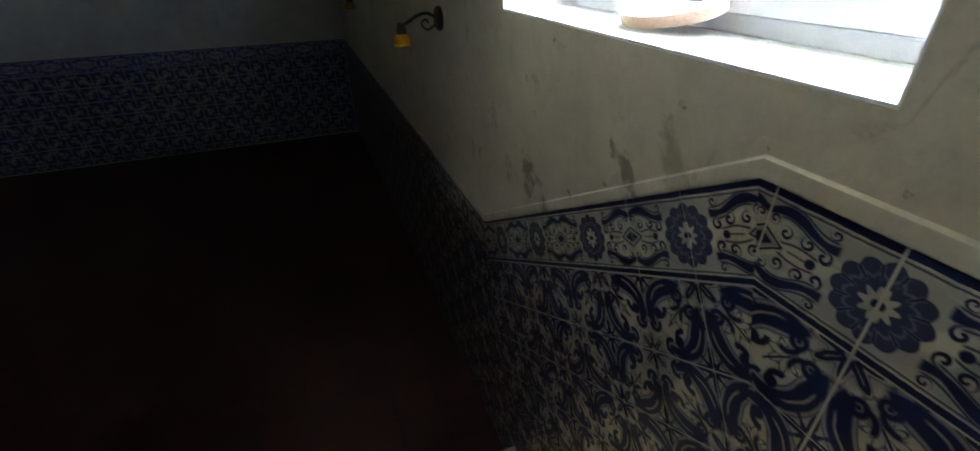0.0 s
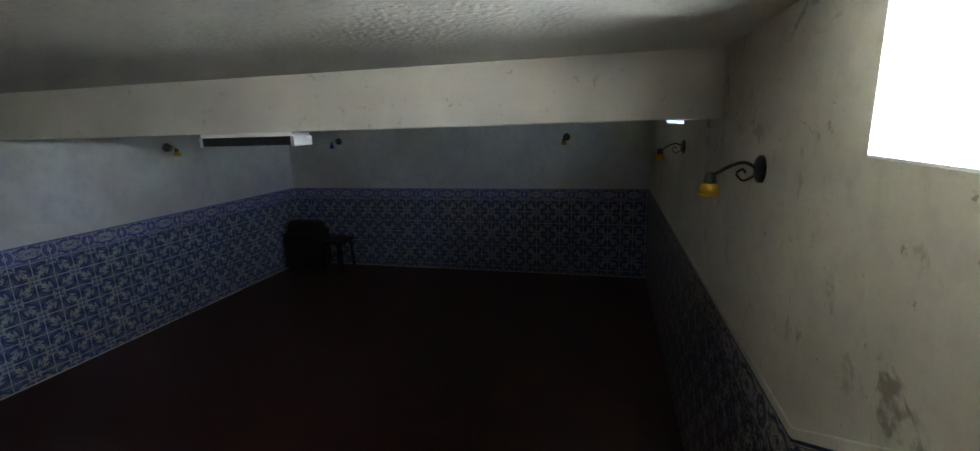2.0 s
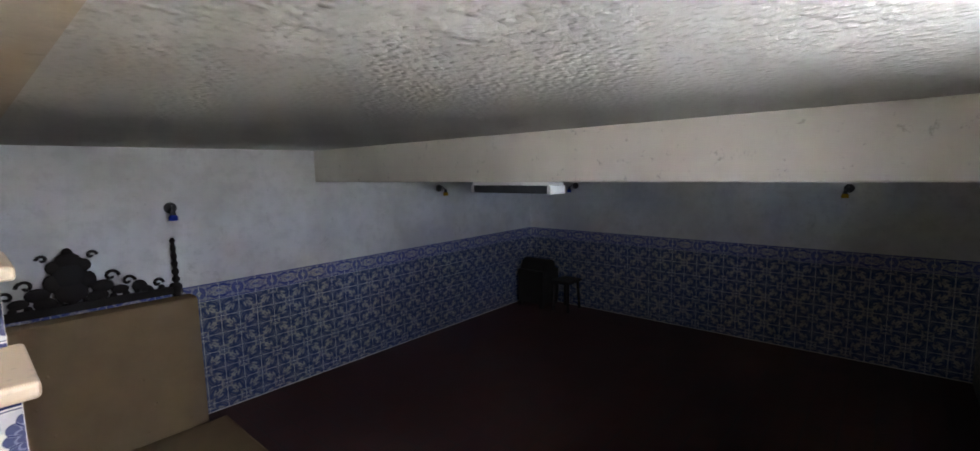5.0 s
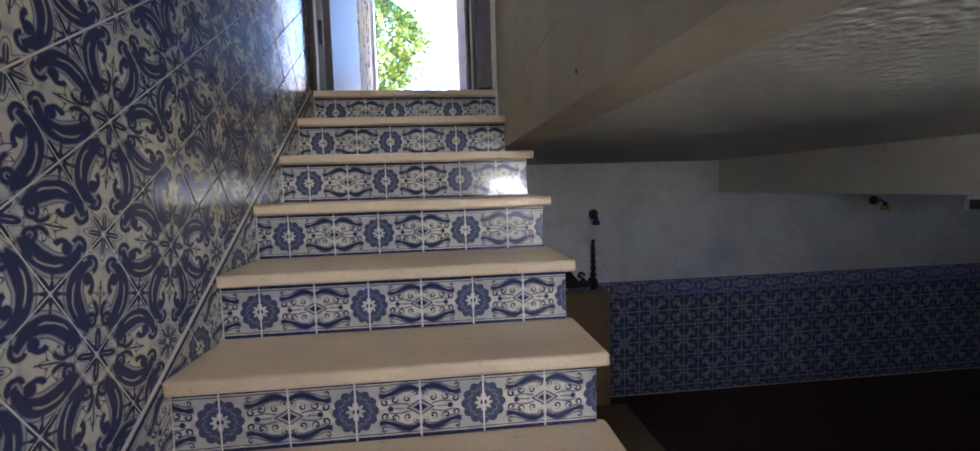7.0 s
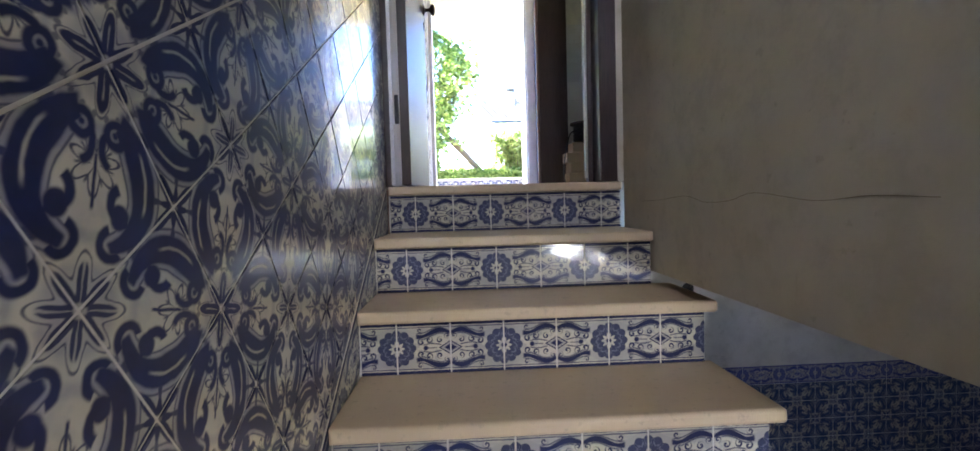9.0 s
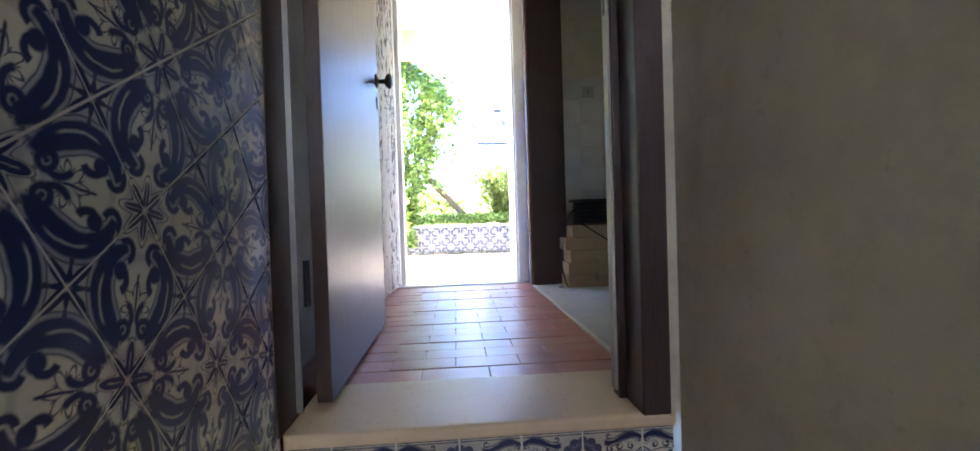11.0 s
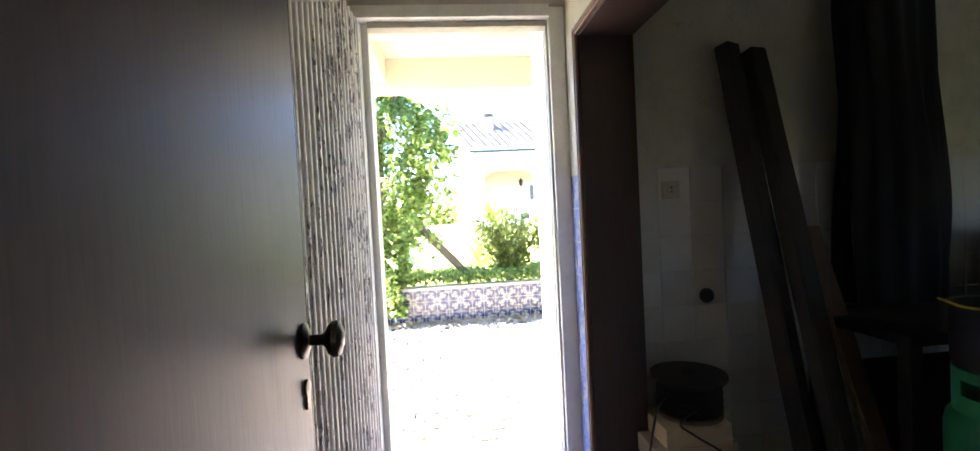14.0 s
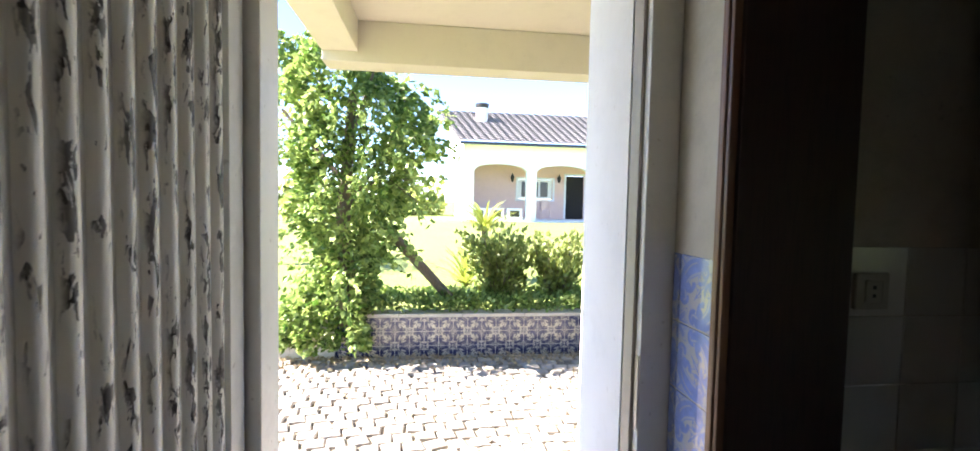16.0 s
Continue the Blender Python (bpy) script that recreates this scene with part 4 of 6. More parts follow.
for d, (a, b) in enumerate(((1.970, 1.980), (1.980, 1.990), (1.990, 2.002))):
    part("casing", boxes((0.859 - 0.004 * (d % 2), 0.8745, a, b, 0.003, 1.905 + 0.011 * (d + 1)), bevel=0.003), MOULD_WOOD, kc)
    part("casing_head", boxes((0.859 - 0.004 * (d % 2), 0.8745, 0.14, a - 0.0005, 1.905 + 0.011 * d, 1.905 + 0.011 * (d + 1) - 0.0005), bevel=0.003), MOULD_WOOD, kc)

# ---- kitchen things ----
def outlet(at, label, round_one=False):
    o = thing("socket", at, label, "socket")
    if round_one:
        part("plate", add_lathe(bmesh.new(), [(0.0, 0.0), (0.034, 0.0), (0.033, -0.008), (0.028, -0.010), (0.024, -0.004), (0.0, -0.004)], (0, 0, 0), 20, "Y"), IRON, o, "dark open socket ring", True)
    else:
        part("plate", boxes((-0.04, 0.04, -0.011, 0.0, -0.04, 0.04), bevel=0.004), SOCKET_WHITE, o)
        part("insert", boxes((-0.02, 0.02, -0.014, -0.0112, -0.025, 0.025), bevel=0.003), SOCKET_WHITE, o)
        for z in (-0.009, 0.009):
            part("pin_hole", boxes((-0.004, 0.004, -0.0147, -0.0141, z - 0.004, z + 0.004)), IRON, o)
    return o


outlet((1.312, FACE_Y - 0.0065, 1.285), "square cream wall socket on white tiles")
outlet((1.462, FACE_Y - 0.0065, 0.806), "empty round socket hole in white tiles", True)


def timber(name, foot, top, w, d, material, label):
    foot, top = Vector(foot), Vector(top)
    o = thing(name, foot, label, "timber")
    ln = (top - foot).length
    bm = boxes((-w / 2, w / 2, -d / 2, d / 2, 0.0, ln))
    bmesh.ops.subdivide_edges(bm, edges=[e for e in bm.edges if abs(e.verts[0].co.z - e.verts[1].co.z) > 0.5], cuts=12)
    for v in bm.verts:
        v.co.x += 0.004 * noise.noise(v.co * 5)
        v.co.y += 0.004 * noise.noise(v.co * 5 + Vector((7, 0, 0)))
    bmesh.ops.bevel(bm, geom=[e for e in bm.edges if e.calc_face_angle(0) > 0.8], offset=0.006, segments=2, affect="EDGES")
    ob = part("beam_body", bm, material, o)
    ob.matrix_local = (top - foot).to_track_quat("Z", "Y").to_matrix().to_4x4()
    return o


timber("leaning_timber", (1.70, 1.815, 0.02), (1.565, 2.085, 1.895), 0.085, 0.07, POST_WOOD, "long dark square timber leaning on the tiled wall")
timber("leaning_timber", (1.765, 1.70, 0.02), (1.685, 2.085, 1.870), 0.085, 0.07, POST_WOOD, "long dark square timber leaning on the tiled wall")
timber("leaning_plank", (1.95, 1.72, 0.012), (1.925, 2.085, 1.09), 0.09, 0.03, PLANK_WOOD, "short brown plank leaning behind dark timbers")

st = thing("block_stack", (1.225, 1.93, 0.002), "stack of buff building blocks", "blocks")
rb = random.Random(3)
for k in range(5):
    w, dd = (0.165, 0.13) if k < 4 else (0.13, 0.12)
    ox, oy = rb.uniform(-0.02, 0.02) + 0.01, rb.uniform(-0.012, 0.012)
    part("block", boxes((ox - w, ox + w, oy - dd, oy + dd, 0.0765 * k, 0.0765 * k + 0.074), bevel=0.005), BLOCK, st)
spool = thing("cable_spool", (1.255, 1.93, 0.383), "black cable wound on a wooden spool", "cable spool")
part("flange", add_lathe(bmesh.new(), [(0.03, 0.0), (0.125, 0.0), (0.125, 0.012), (0.03, 0.012)], (0, 0, 0), 30), PLANK_WOOD, spool, smooth=True)
part("flange", add_lathe(bmesh.new(), [(0.03, 0.148), (0.146, 0.148), (0.146, 0.160), (0.03, 0.160), (0.03, 0.148)], (0, 0, 0), 30), POST_WOOD, spool, smooth=True)
wind = [(0.03, 0.013)]
for k in range(14):
    z = 0.013 + 0.134 * k / 14
    wind += [(0.112, z), (0.120 + 0.003 * (k % 3), z + 0.0045), (0.112, z + 0.009)]
part("cable_winding", add_lathe(bmesh.new(), wind + [(0.03, 0.147)], (0, 0, 0), 36), CABLE, spool, smooth=True)
cord("loose_cable", [(0.0, -0.12, 0.08), (-0.10, -0.12, 0.02), (-0.06, -0.15, -0.02), (0.08, -0.155, -0.12), (0.13, -0.16, -0.22), (0.10, -0.19, -0.31), (0.07, -0.28, -0.375)], 0.0045, CABLE, spool)
cord("loose_cable", [(-0.11, -0.05, 0.10), (-0.17, -0.08, 0.06), (-0.21, -0.09, -0.1), (-0.225, -0.1, -0.25), (-0.20, -0.14, -0.375)], 0.0045, CABLE, spool)
plug = thing("power_plug", (1.016, 1.83, 0.003), "small white plug on the concrete floor", "plug")
part("plug_body", boxes((-0.014, 0.014, -0.03, 0.012, 0.0, 0.02), bevel=0.005), SOCKET_WHITE, plug)
for dx in (-0.006, 0.006):
    part("pin", add_rod(bmesh.new(), (dx, -0.03, 0.01), (dx, -0.048, 0.01), 0.002, n=8), STEEL, plug)
case = thing("black_case", (1.47, 1.66, 0.002), "small black plastic tool case on the floor", "case", turn=-12)
part("case_base", boxes((-0.095, 0.095, -0.06, 0.06, 0.0, 0.038), bevel=0.006), BLACK_PLASTIC, case)
part("case_lid", boxes((-0.093, 0.093, -0.058, 0.058, 0.039, 0.072), bevel=0.008), BLACK_PLASTIC, case)
part("handle", boxes((-0.03, 0.03, -0.072, -0.0605, 0.028, 0.045), bevel=0.003), BLACK_PLASTIC, case)

# hanging coat, table with things, gas bottle
coat = thing("hanging_coat", (2.265, 2.03, 0.75), "dark coats hanging against the kitchen wall", "coat")
cb = bmesh.new()
NF = 72
rings = []
for k in range(16):
    z = 1.42 * k / 15
    w = 0.215 - 0.03 * (k / 15) ** 3 + 0.012 * math.sin(k * 0.5)
    ring = []
    for a in range(NF):
        t = 2 * math.pi * a / NF
        f = 1 + 0.09 * math.sin(5 * t + 0.35 * k) + (0.16 - 0.006 * k) * abs(math.sin(6.5 * t + 0.22 * math.sin(k * 0.6))) - 0.05 * math.sin(13 * t + k * 0.2)
        ring.append(cb.verts.new((w * math.cos(t) * f + 0.012 * math.sin(k * 0.4), 0.085 * math.sin(t) * f, z)))
    rings.append(ring)
for a, b in zip(rings, rings[1:]):
    for i in range(NF):
        cb.faces.new((a[i], a[(i + 1) % NF], b[(i + 1) % NF], b[i]))
cb.faces.new(rings[0][::-1])
cb.faces.new(rings[-1])
part("coat_body", cb, DARK_CLOTH, coat, smooth=True)
part("hook", add_rod(bmesh.new(), (0, 0.11, 1.40), (0, 0.0, 1.40), 0.008), IRON, coat)
tb = thing("side_table", (2.32, 1.86, 0.002), "dark wooden side table under hanging coats", "table")
part("tabletop", boxes((-0.42, 1.0, -0.24, 0.26, 0.68, 0.72), bevel=0.004), CARVED_WOOD, tb)
for x, y in ((-0.38, -0.2), (0.96, -0.2), (-0.38, 0.22), (0.96, 0.22)):
    part("leg", boxes((x - 0.025, x + 0.025, y - 0.025, y + 0.025, 0.0, 0.679), bevel=0.003), CARVED_WOOD, tb)
# added box shape that fills the unidentified dark mass under the table
dark_filler = thing("storage_box", (2.36, 1.90, 0.002), "dark box added to fill the dark space under the side table", "box")
part("box_body", boxes((-0.25, 0.25, -0.12, 0.12, 0.0, 0.46), bevel=0.008), CARVED_WOOD, dark_filler)
part("lid", boxes((-0.258, 0.258, -0.128, 0.128, 0.461, 0.50), bevel=0.006), CARVED_WOOD, dark_filler)
bag = thing("dark_bag", (2.92, 1.88, 0.724), "dark bulky bag lying on the table", "bag")
bb = add_ball(bmesh.new(), (0, 0, 0.17), 0.2, 1.5, 0.9, 0.84, 20)
for v in bb.verts:
    v.co += v.co.normalized() * 0.04 * noise.noise(v.co * 9)
    v.co.z = max(v.co.z, 0.0)
part("bag_body", bb, DARK_CLOTH, bag, smooth=True)
cord("bag_strap", [(-0.15, 0, 0.3), (-0.08, -0.02, 0.42), (0.08, -0.02, 0.42), (0.15, 0, 0.3)], 0.012, DARK_CLOTH, bag)

gas = thing("gas_bottle", (2.105, 1.47, 0.002), "green steel butane gas bottle with white print", "gas bottle")
part("shell", add_lathe(bmesh.new(), [(0.135, 0.0), (0.14, 0.02), (0.145, 0.035), (0.168, 0.06), (0.172, 0.09), (0.172, 0.43), (0.165, 0.47), (0.13, 0.515), (0.10, 0.53), (0.0, 0.535)], (0, 0, 0), 40), GREEN_STEEL, gas, smooth=True)
col = bmesh.new()
NC = 40
for z0, z1, skip in ((0.49, 0.55, ()), (0.55, 0.60, (18, 19, 20, 21, 28, 29, 30, 31)), (0.60, 0.635, ())):
    for i in range(NC):
        if i in skip:
            continue
        q = []
        for rr in (0.150, 0.144):
            for zz in (z0, z1):
                for j in (i, i + 1):
                    t = 2 * math.pi * j / NC
                    q.append(col.verts.new((rr * math.cos(t), rr * math.sin(t), zz)))
        for f in ((0, 1, 3, 2), (5, 4, 6, 7), (2, 3, 7, 6), (0, 4, 5, 1), (0, 2, 6, 4), (1, 5, 7, 3)):
            col.faces.new([q[k] for k in f])
bmesh.ops.remove_doubles(col, verts=col.verts, dist=0.0004)
part("collar", col, GREEN_STEEL, gas)
part("valve", add_lathe(bmesh.new(), [(0.018, 0.53), (0.018, 0.56), (0.012, 0.57), (0.012, 0.60), (0.0, 0.601)], (0, 0, 0), 14), BRASS, gas, smooth=True)


def wrapped_text(body, size, r, z, ang, material, parent, label):
    cu = bpy.data.curves.new("lettering", "FONT")
    cu.body, cu.size, cu.align_x, cu.extrude = body, size, "CENTER", 0.0004
    tmp = new("lettering", cu)
    me = bpy.data.meshes.new_from_object(tmp.evaluated_get(bpy.context.evaluated_depsgraph_get()))
    bpy.data.objects.remove(tmp)
    for v in me.vertices:
        t = ang + v.co.x / r
        v.co = Vector(((r + 0.0012 + v.co.z) * math.cos(t), (r + 0.0012 + v.co.z) * math.sin(t), z + v.co.y))
    me.materials.clear()
    me.materials.append(material)
    ob = new("lettering", me)
    ob.parent = parent
    tagged(ob, label)


wrapped_text("butano", 0.062, 0.172, 0.262, radians(-140), WHITE_PRINT, gas, "white lettering")
em = bmesh.new()
NE = 64
toothed = [[], []]
for i in range(NE):
    t = 2 * math.pi * i / NE
    for ring, rr in zip(toothed, (0.020, 0.046 if i % 4 in (1, 2) else 0.038)):
        a = radians(-140) + rr * math.cos(t) / 0.172
        ring.append(em.verts.new((0.1735 * math.cos(a), 0.1735 * math.sin(a), 0.366 + rr * math.sin(t))))
for i in range(NE):
    em.faces.new((toothed[0][i], toothed[1][i], toothed[1][(i + 1) % NE], toothed[0][(i + 1) % NE]))
part("emblem", em, WHITE_PRINT, gas, "plain white round emblem")
part("small_print", boxes((-0.05, 0.05, -0.0008, 0.0008, -0.005, 0.005)), WHITE_PRINT, gas).matrix_local = Matrix.Translation((0.1735 * math.cos(radians(-140)), 0.1735 * math.sin(radians(-140)), 0.238)) @ Matrix.Rotation(radians(-50), 4, "Z")
pot = thing("dark_pot", (2.105, 1.47, 0.638), "dark metal pot with a yellow cord on its rim", "pot")
part("pot_body", add_lathe(bmesh.new(), [(0.0, 0.0), (0.142, 0.0), (0.152, 0.02), (0.155, 0.20), (0.163, 0.21), (0.148, 0.21), (0.142, 0.02), (0.0, 0.015)], (0, 0, 0), 32), IRON, pot, smooth=True)
cord("yellow_cord", [(0.176 * math.cos(t * 0.35 - 3.9), 0.176 * math.sin(t * 0.35 - 3.9), 0.218 + 0.004 * math.sin(t * 2)) for t in range(15)], 0.004, YELLOW, pot, "yellow cord")
gas2 = copy_thing(gas, pose(2.62, 1.42, 0.002, 0, 0, 40))

# ---- basement things ----
def sconce(at, turn, glass, tone):
    """Wrought-iron wall lamp: plate on the wall, scrolled arm, coloured glass cup. Its wall lies at local y = 0, the room at -y."""
    o = thing("wall_lamp", at, "black wrought-iron wall lamp with %s glass shade" % tone, "wall lamp", "basement wall lamps", turn)
    part("wall_plate", add_lathe(bmesh.new(), [(0.0, 0.0), (0.042, 0.0), (0.042, -0.010), (0.034, -0.016), (0.014, -0.022), (0.0, -0.022)], (0, 0, 0), 20, "Y"), IRON, o, smooth=True)
    cord("arm", [(0, -0.01, 0.0), (0, -0.05, 0.02), (-0.01, -0.085, 0.01), (-0.015, -0.11, -0.005), (-0.02, -0.135, -0.02)], 0.006, IRON, o)
    cord("scroll", [(0, -0.02, -0.02), (0, -0.05, -0.035), (0, -0.07, -0.015), (0, -0.055, 0.0), (0, -0.045, -0.012)], 0.004, IRON, o)
    part("socket_cup", add_lathe(bmesh.new(), [(0.0, 0.022), (0.014, 0.02), (0.02, -0.01), (0.018, -0.02), (0.0, -0.02)], (-0.02, -0.14, -0.03), 16), IRON, o, smooth=True)
    part("glass_shade", add_lathe(bmesh.new(), [(0.014, -0.012), (0.026, -0.020), (0.031, -0.034), (0.028, -0.046), (0.034, -0.054), (0.031, -0.054), (0.025, -0.046), (0.028, -0.034), (0.023, -0.023), (0.012, -0.016)], (-0.02, -0.14, -0.03), 22), glass, o, tone + " glass shade", True)
    return o


sconce((2.486, S_Y, -0.731), 180, AMBER, "amber")
sconce((4.02, S_Y, -0.745), 180, AMBER, "amber")
sconce((1.906, N_Y, -0.735), 0, BLUEGLASS, "blue")
sconce((4.61, N_Y, -0.70), 0, AMBER, "amber")
sconce((E_X, -2.07, -0.745), -90, AMBER, "amber")
sconce((E_X, 0.89, -0.735), -90, BLUEGLASS, "blue")

fl = thing("ceiling_light", (3.20, -0.59, -0.58), "white fluorescent fitting under the ceiling beam, unlit", "ceiling light")
part("housing", boxes((-0.08, 0.08, -0.30, 0.30, -0.022, -0.0005), bevel=0.003), LAMP_WHITE, fl)
for s in (-1, 1):
    part("end_cap", boxes((-0.08, 0.08, s * 0.30 - 0.012, s * 0.30 + 0.012, -0.075, -0.0225), bevel=0.004), LAMP_WHITE, fl)
for x in (-0.04, 0.04):
    part("tube", add_rod(bmesh.new(), (x, -0.285, -0.05), (x, 0.285, -0.05), 0.013, n=14), LAMP_WHITE, fl, smooth=True)
part("louvre_side", boxes((-0.08, -0.076, -0.288, 0.288, -0.07, -0.0225)), IRON, fl)
part("louvre_side", boxes((0.076, 0.08, -0.288, 0.288, -0.07, -0.0225)), IRON, fl)

hb = thing("headboard", (1.304, N_Y - 0.045, ROOM_Z), "black carved wooden headboard with turned finials", "headboard")
H0 = 1.04
rail = bmesh.new()
add_box(rail, -0.60, 0.60, -0.022, 0.022, H0, H0 + 0.055, 0.006)
for i in range(17):
    add_ball(rail, (-0.56 + 0.07 * i, 0, H0 + 0.062), 0.022, 1, 0.8, 1, 8)
part("rail", rail, CARVED_WOOD, hb)
crest = bmesh.new()
for x, z, r, sx, sz in ((0, 0.13, 0.075, 1.2, 1), (0, 0.24, 0.085, 1.0, 1.1), (0, 0.33, 0.06, 1.2, 1), (0, 0.385, 0.03, 1, 1.2), (-0.085, 0.20, 0.05, 1, 1.2), (0.085, 0.20, 0.05, 1, 1.2), (-0.07, 0.30, 0.045, 1, 1), (0.07, 0.30, 0.045, 1, 1),
                       (-0.16, 0.14, 0.05, 1.3, .9), (0.16, 0.14, 0.05, 1.3, .9), (-0.25, 0.10, 0.04, 1.3, .8), (0.25, 0.10, 0.04, 1.3, .8), (-0.13, 0.08, 0.05, 1.2, .8), (0.13, 0.08, 0.05, 1.2, .8), (-0.36, 0.10, 0.042, 1.1, 1.1), (0.36, 0.10, 0.042, 1.1, 1.1), (-0.40, 0.06, 0.04, 1, 1), (0.40, 0.06, 0.04, 1, 1)):
    add_ball(crest, (x, 0, H0 + z), r, sx, 0.28, sz, 14)
for s in (-1, 1):
    for c, z, r in ((0.21, 0.20, 0.045), (0.30, 0.15, 0.04), (0.12, 0.36, 0.03), (0.47, 0.10, 0.035)):
        for k in range(12):
            t0, t1 = k * 0.5, (k + 1) * 0.5
            add_rod(crest, (s * (c + r * (1 - t0 / 7) * math.cos(t0)), 0, H0 + z + r * (1 - t0 / 7) * math.sin(t0)), (s * (c + r * (1 - t1 / 7) * math.cos(t1)), 0, H0 + z + r * (1 - t1 / 7) * math.sin(t1)), 0.010, n=6)
part("carved_crest", crest, CARVED_WOOD, hb, "pierced carved crest", True)
for s in (-1, 1):
    prof = [(0.026, 0.0), (0.026, H0 - 0.02), (0.036, H0), (0.036, H0 + 0.06), (0.022, H0 + 0.075)]
    for k in range(5):
        z = H0 + 0.08 + 0.058 * k
        prof += [(0.014, z), (0.026 - 0.002 * k, z + 0.018), (0.026 - 0.002 * k, z + 0.034), (0.014, z + 0.05)]
    prof += [(0.010, H0 + 0.375), (0.020, H0 + 0.395), (0.010, H0 + 0.415), (0.0, H0 + 0.42)]
    part("post", add_lathe(bmesh.new(), prof, (s * 0.584, 0, 0), 16), CARVED_WOOD, hb, "turned post with finial", True)


mt = thing("bed_base", (1.304, N_Y - 0.115, ROOM_Z), "tan tufted mattress standing against a headboard", "mattress")
part("cover", boxes((-0.64, 0.66, -0.13, 0.03, 0.0, 1.03), bevel=0.02), TAN, mt)
tuft_me = mesh_of("tuft", add_ball(bmesh.new(), (0, 0, 0), 0.010, 1, 0.5, 1, 8), TAN)
for i in range(5):
    for j in range(5):
        ob = new("tuft", tuft_me)
        ob.parent, ob.location = mt, (-0.5 + 0.26 * i + 0.06 * (j % 2), -0.132, 0.14 + 0.19 * j)
ft = thing("flat_mattress", (1.36, 0.72, ROOM_Z), "tan mattress lying flat on the dark floor", "mattress")
part("cover", boxes((-0.68, 0.70, -0.75, 0.62, 0.0, 0.10), bevel=0.02), TAN, ft)
part("piping", boxes((-0.683, 0.703, -0.753, 0.623, 0.045, 0.055), bevel=0.003), TAN, ft)

ch = thing("dark_chest", (6.18, 1.36, ROOM_Z), "dark wooden chest in the basement corner", "chest")
part("chest_body", boxes((-0.2, 0.2, -0.22, 0.2, 0.06, 0.52), bevel=0.01), CARVED_WOOD, ch)
part("chest_lid", add_lathe(bmesh.new(), [(0.0, -0.21), (0.14, -0.21), (0.14, 0.19), (0.0, 0.19)], (0, 0, 0.52), 20, "Y"), CARVED_WOOD, ch, smooth=True)
for x, y in ((-0.16, -0.18), (0.16, -0.18), (-0.16, 0.16), (0.16, 0.16)):
    part("foot", boxes((x - 0.025, x + 0.025, y - 0.025, y + 0.025, 0.0, 0.059)), CARVED_WOOD, ch)
sto = thing("dark_stool", (6.20, 0.90, ROOM_Z), "low dark wooden stool beside a chest", "stool")
part("seat", boxes((-0.17, 0.17, -0.14, 0.14, 0.38, 0.42), bevel=0.008), CARVED_WOOD, sto)
for x, y in ((-0.13, -0.1), (0.13, -0.1), (-0.13, 0.1), (0.13, 0.1)):
    part("leg", add_rod(bmesh.new(), (x * 1.15, y * 1.15, 0), (x, y, 0.379), 0.02, n=8), CARVED_WOOD, sto)

bo = thing("wooden_board", (1.455, S_Y - 0.155, SILL + 0.001), "pale oval wooden board lying on the window sill", "board")
ob_bm = bmesh.new()
NB = 36
for z in (0.0, 0.020):
    ring = [ob_bm.verts.new((0.115 * math.cos(2 * math.pi * i / NB), 0.066 * math.sin(2 * math.pi * i / NB) * (1 + 0.12 * math.cos(2 * math.pi * i / NB)), z)) for i in range(NB)]
    if z == 0:
        low = ring
    else:
        for i in range(NB):
            ob_bm.faces.new((low[i], low[(i + 1) % NB], ring[(i + 1) % NB], ring[i]))
        ob_bm.faces.new(ring)
        ob_bm.faces.new(low[::-1])
bmesh.ops.bevel(ob_bm, geom=[e for e in ob_bm.edges if e.calc_face_angle(0) > 1.0], offset=0.004, segments=2, affect="EDGES")
tilt = Matrix.Translation((-0.01, 0.015, 0.008)) @ Matrix.Rotation(radians(3), 4, "Y") @ Matrix.Rotation(radians(-22), 4, "X")
part("board_body", ob_bm, PALE_WOOD, bo).matrix_local = tilt @ Matrix.Translation((0, 0.0, 0.022))
for x in (-0.06, 0.03):
    part("slot", boxes((x - 0.018, x + 0.018, -0.004, 0.004, 0.0405, 0.0425), bevel=0.0008), CARVED_WOOD, bo).matrix_local = tilt


# ---- plants ----
def leaves(spots, size, material_name, seed, length=1.0, droop=0.3):
    """Small folded leaves at (place, outward) spots as one mesh."""
    q = random.Random(seed)
    vs, fs = [], []
    for p, out in spots:
        s = size * q.uniform(0.6, 1.35)
        d = (Vector(out) + Vector((q.gauss(0, 0.5), q.gauss(0, 0.5), q.gauss(0, 0.5) - droop))).normalized()
        side = d.cross(Vector((q.gauss(0, 1), q.gauss(0, 1), q.gauss(0, 1)))).normalized()
        up = side.cross(d)
        k = len(vs)
        p = Vector(p)
        vs += [p, p + d * s * 0.45 * length + side * s * 0.42 - up * s * 0.1, p + d * s * 1.05 * length - up * s * 0.12, p + d * s * 0.45 * length - side * s * 0.42 - up * s * 0.1, p + d * s * 0.5 * length + up * s * 0.05]
        fs += [(k, k + 1, k + 4), (k + 1, k + 2, k + 4), (k + 2, k + 3, k + 4), (k + 3, k, k + 4)]
    me = bpy.data.meshes.new(material_name)
    me.from_pydata([tuple(v) for v in vs], [], fs)
    return me


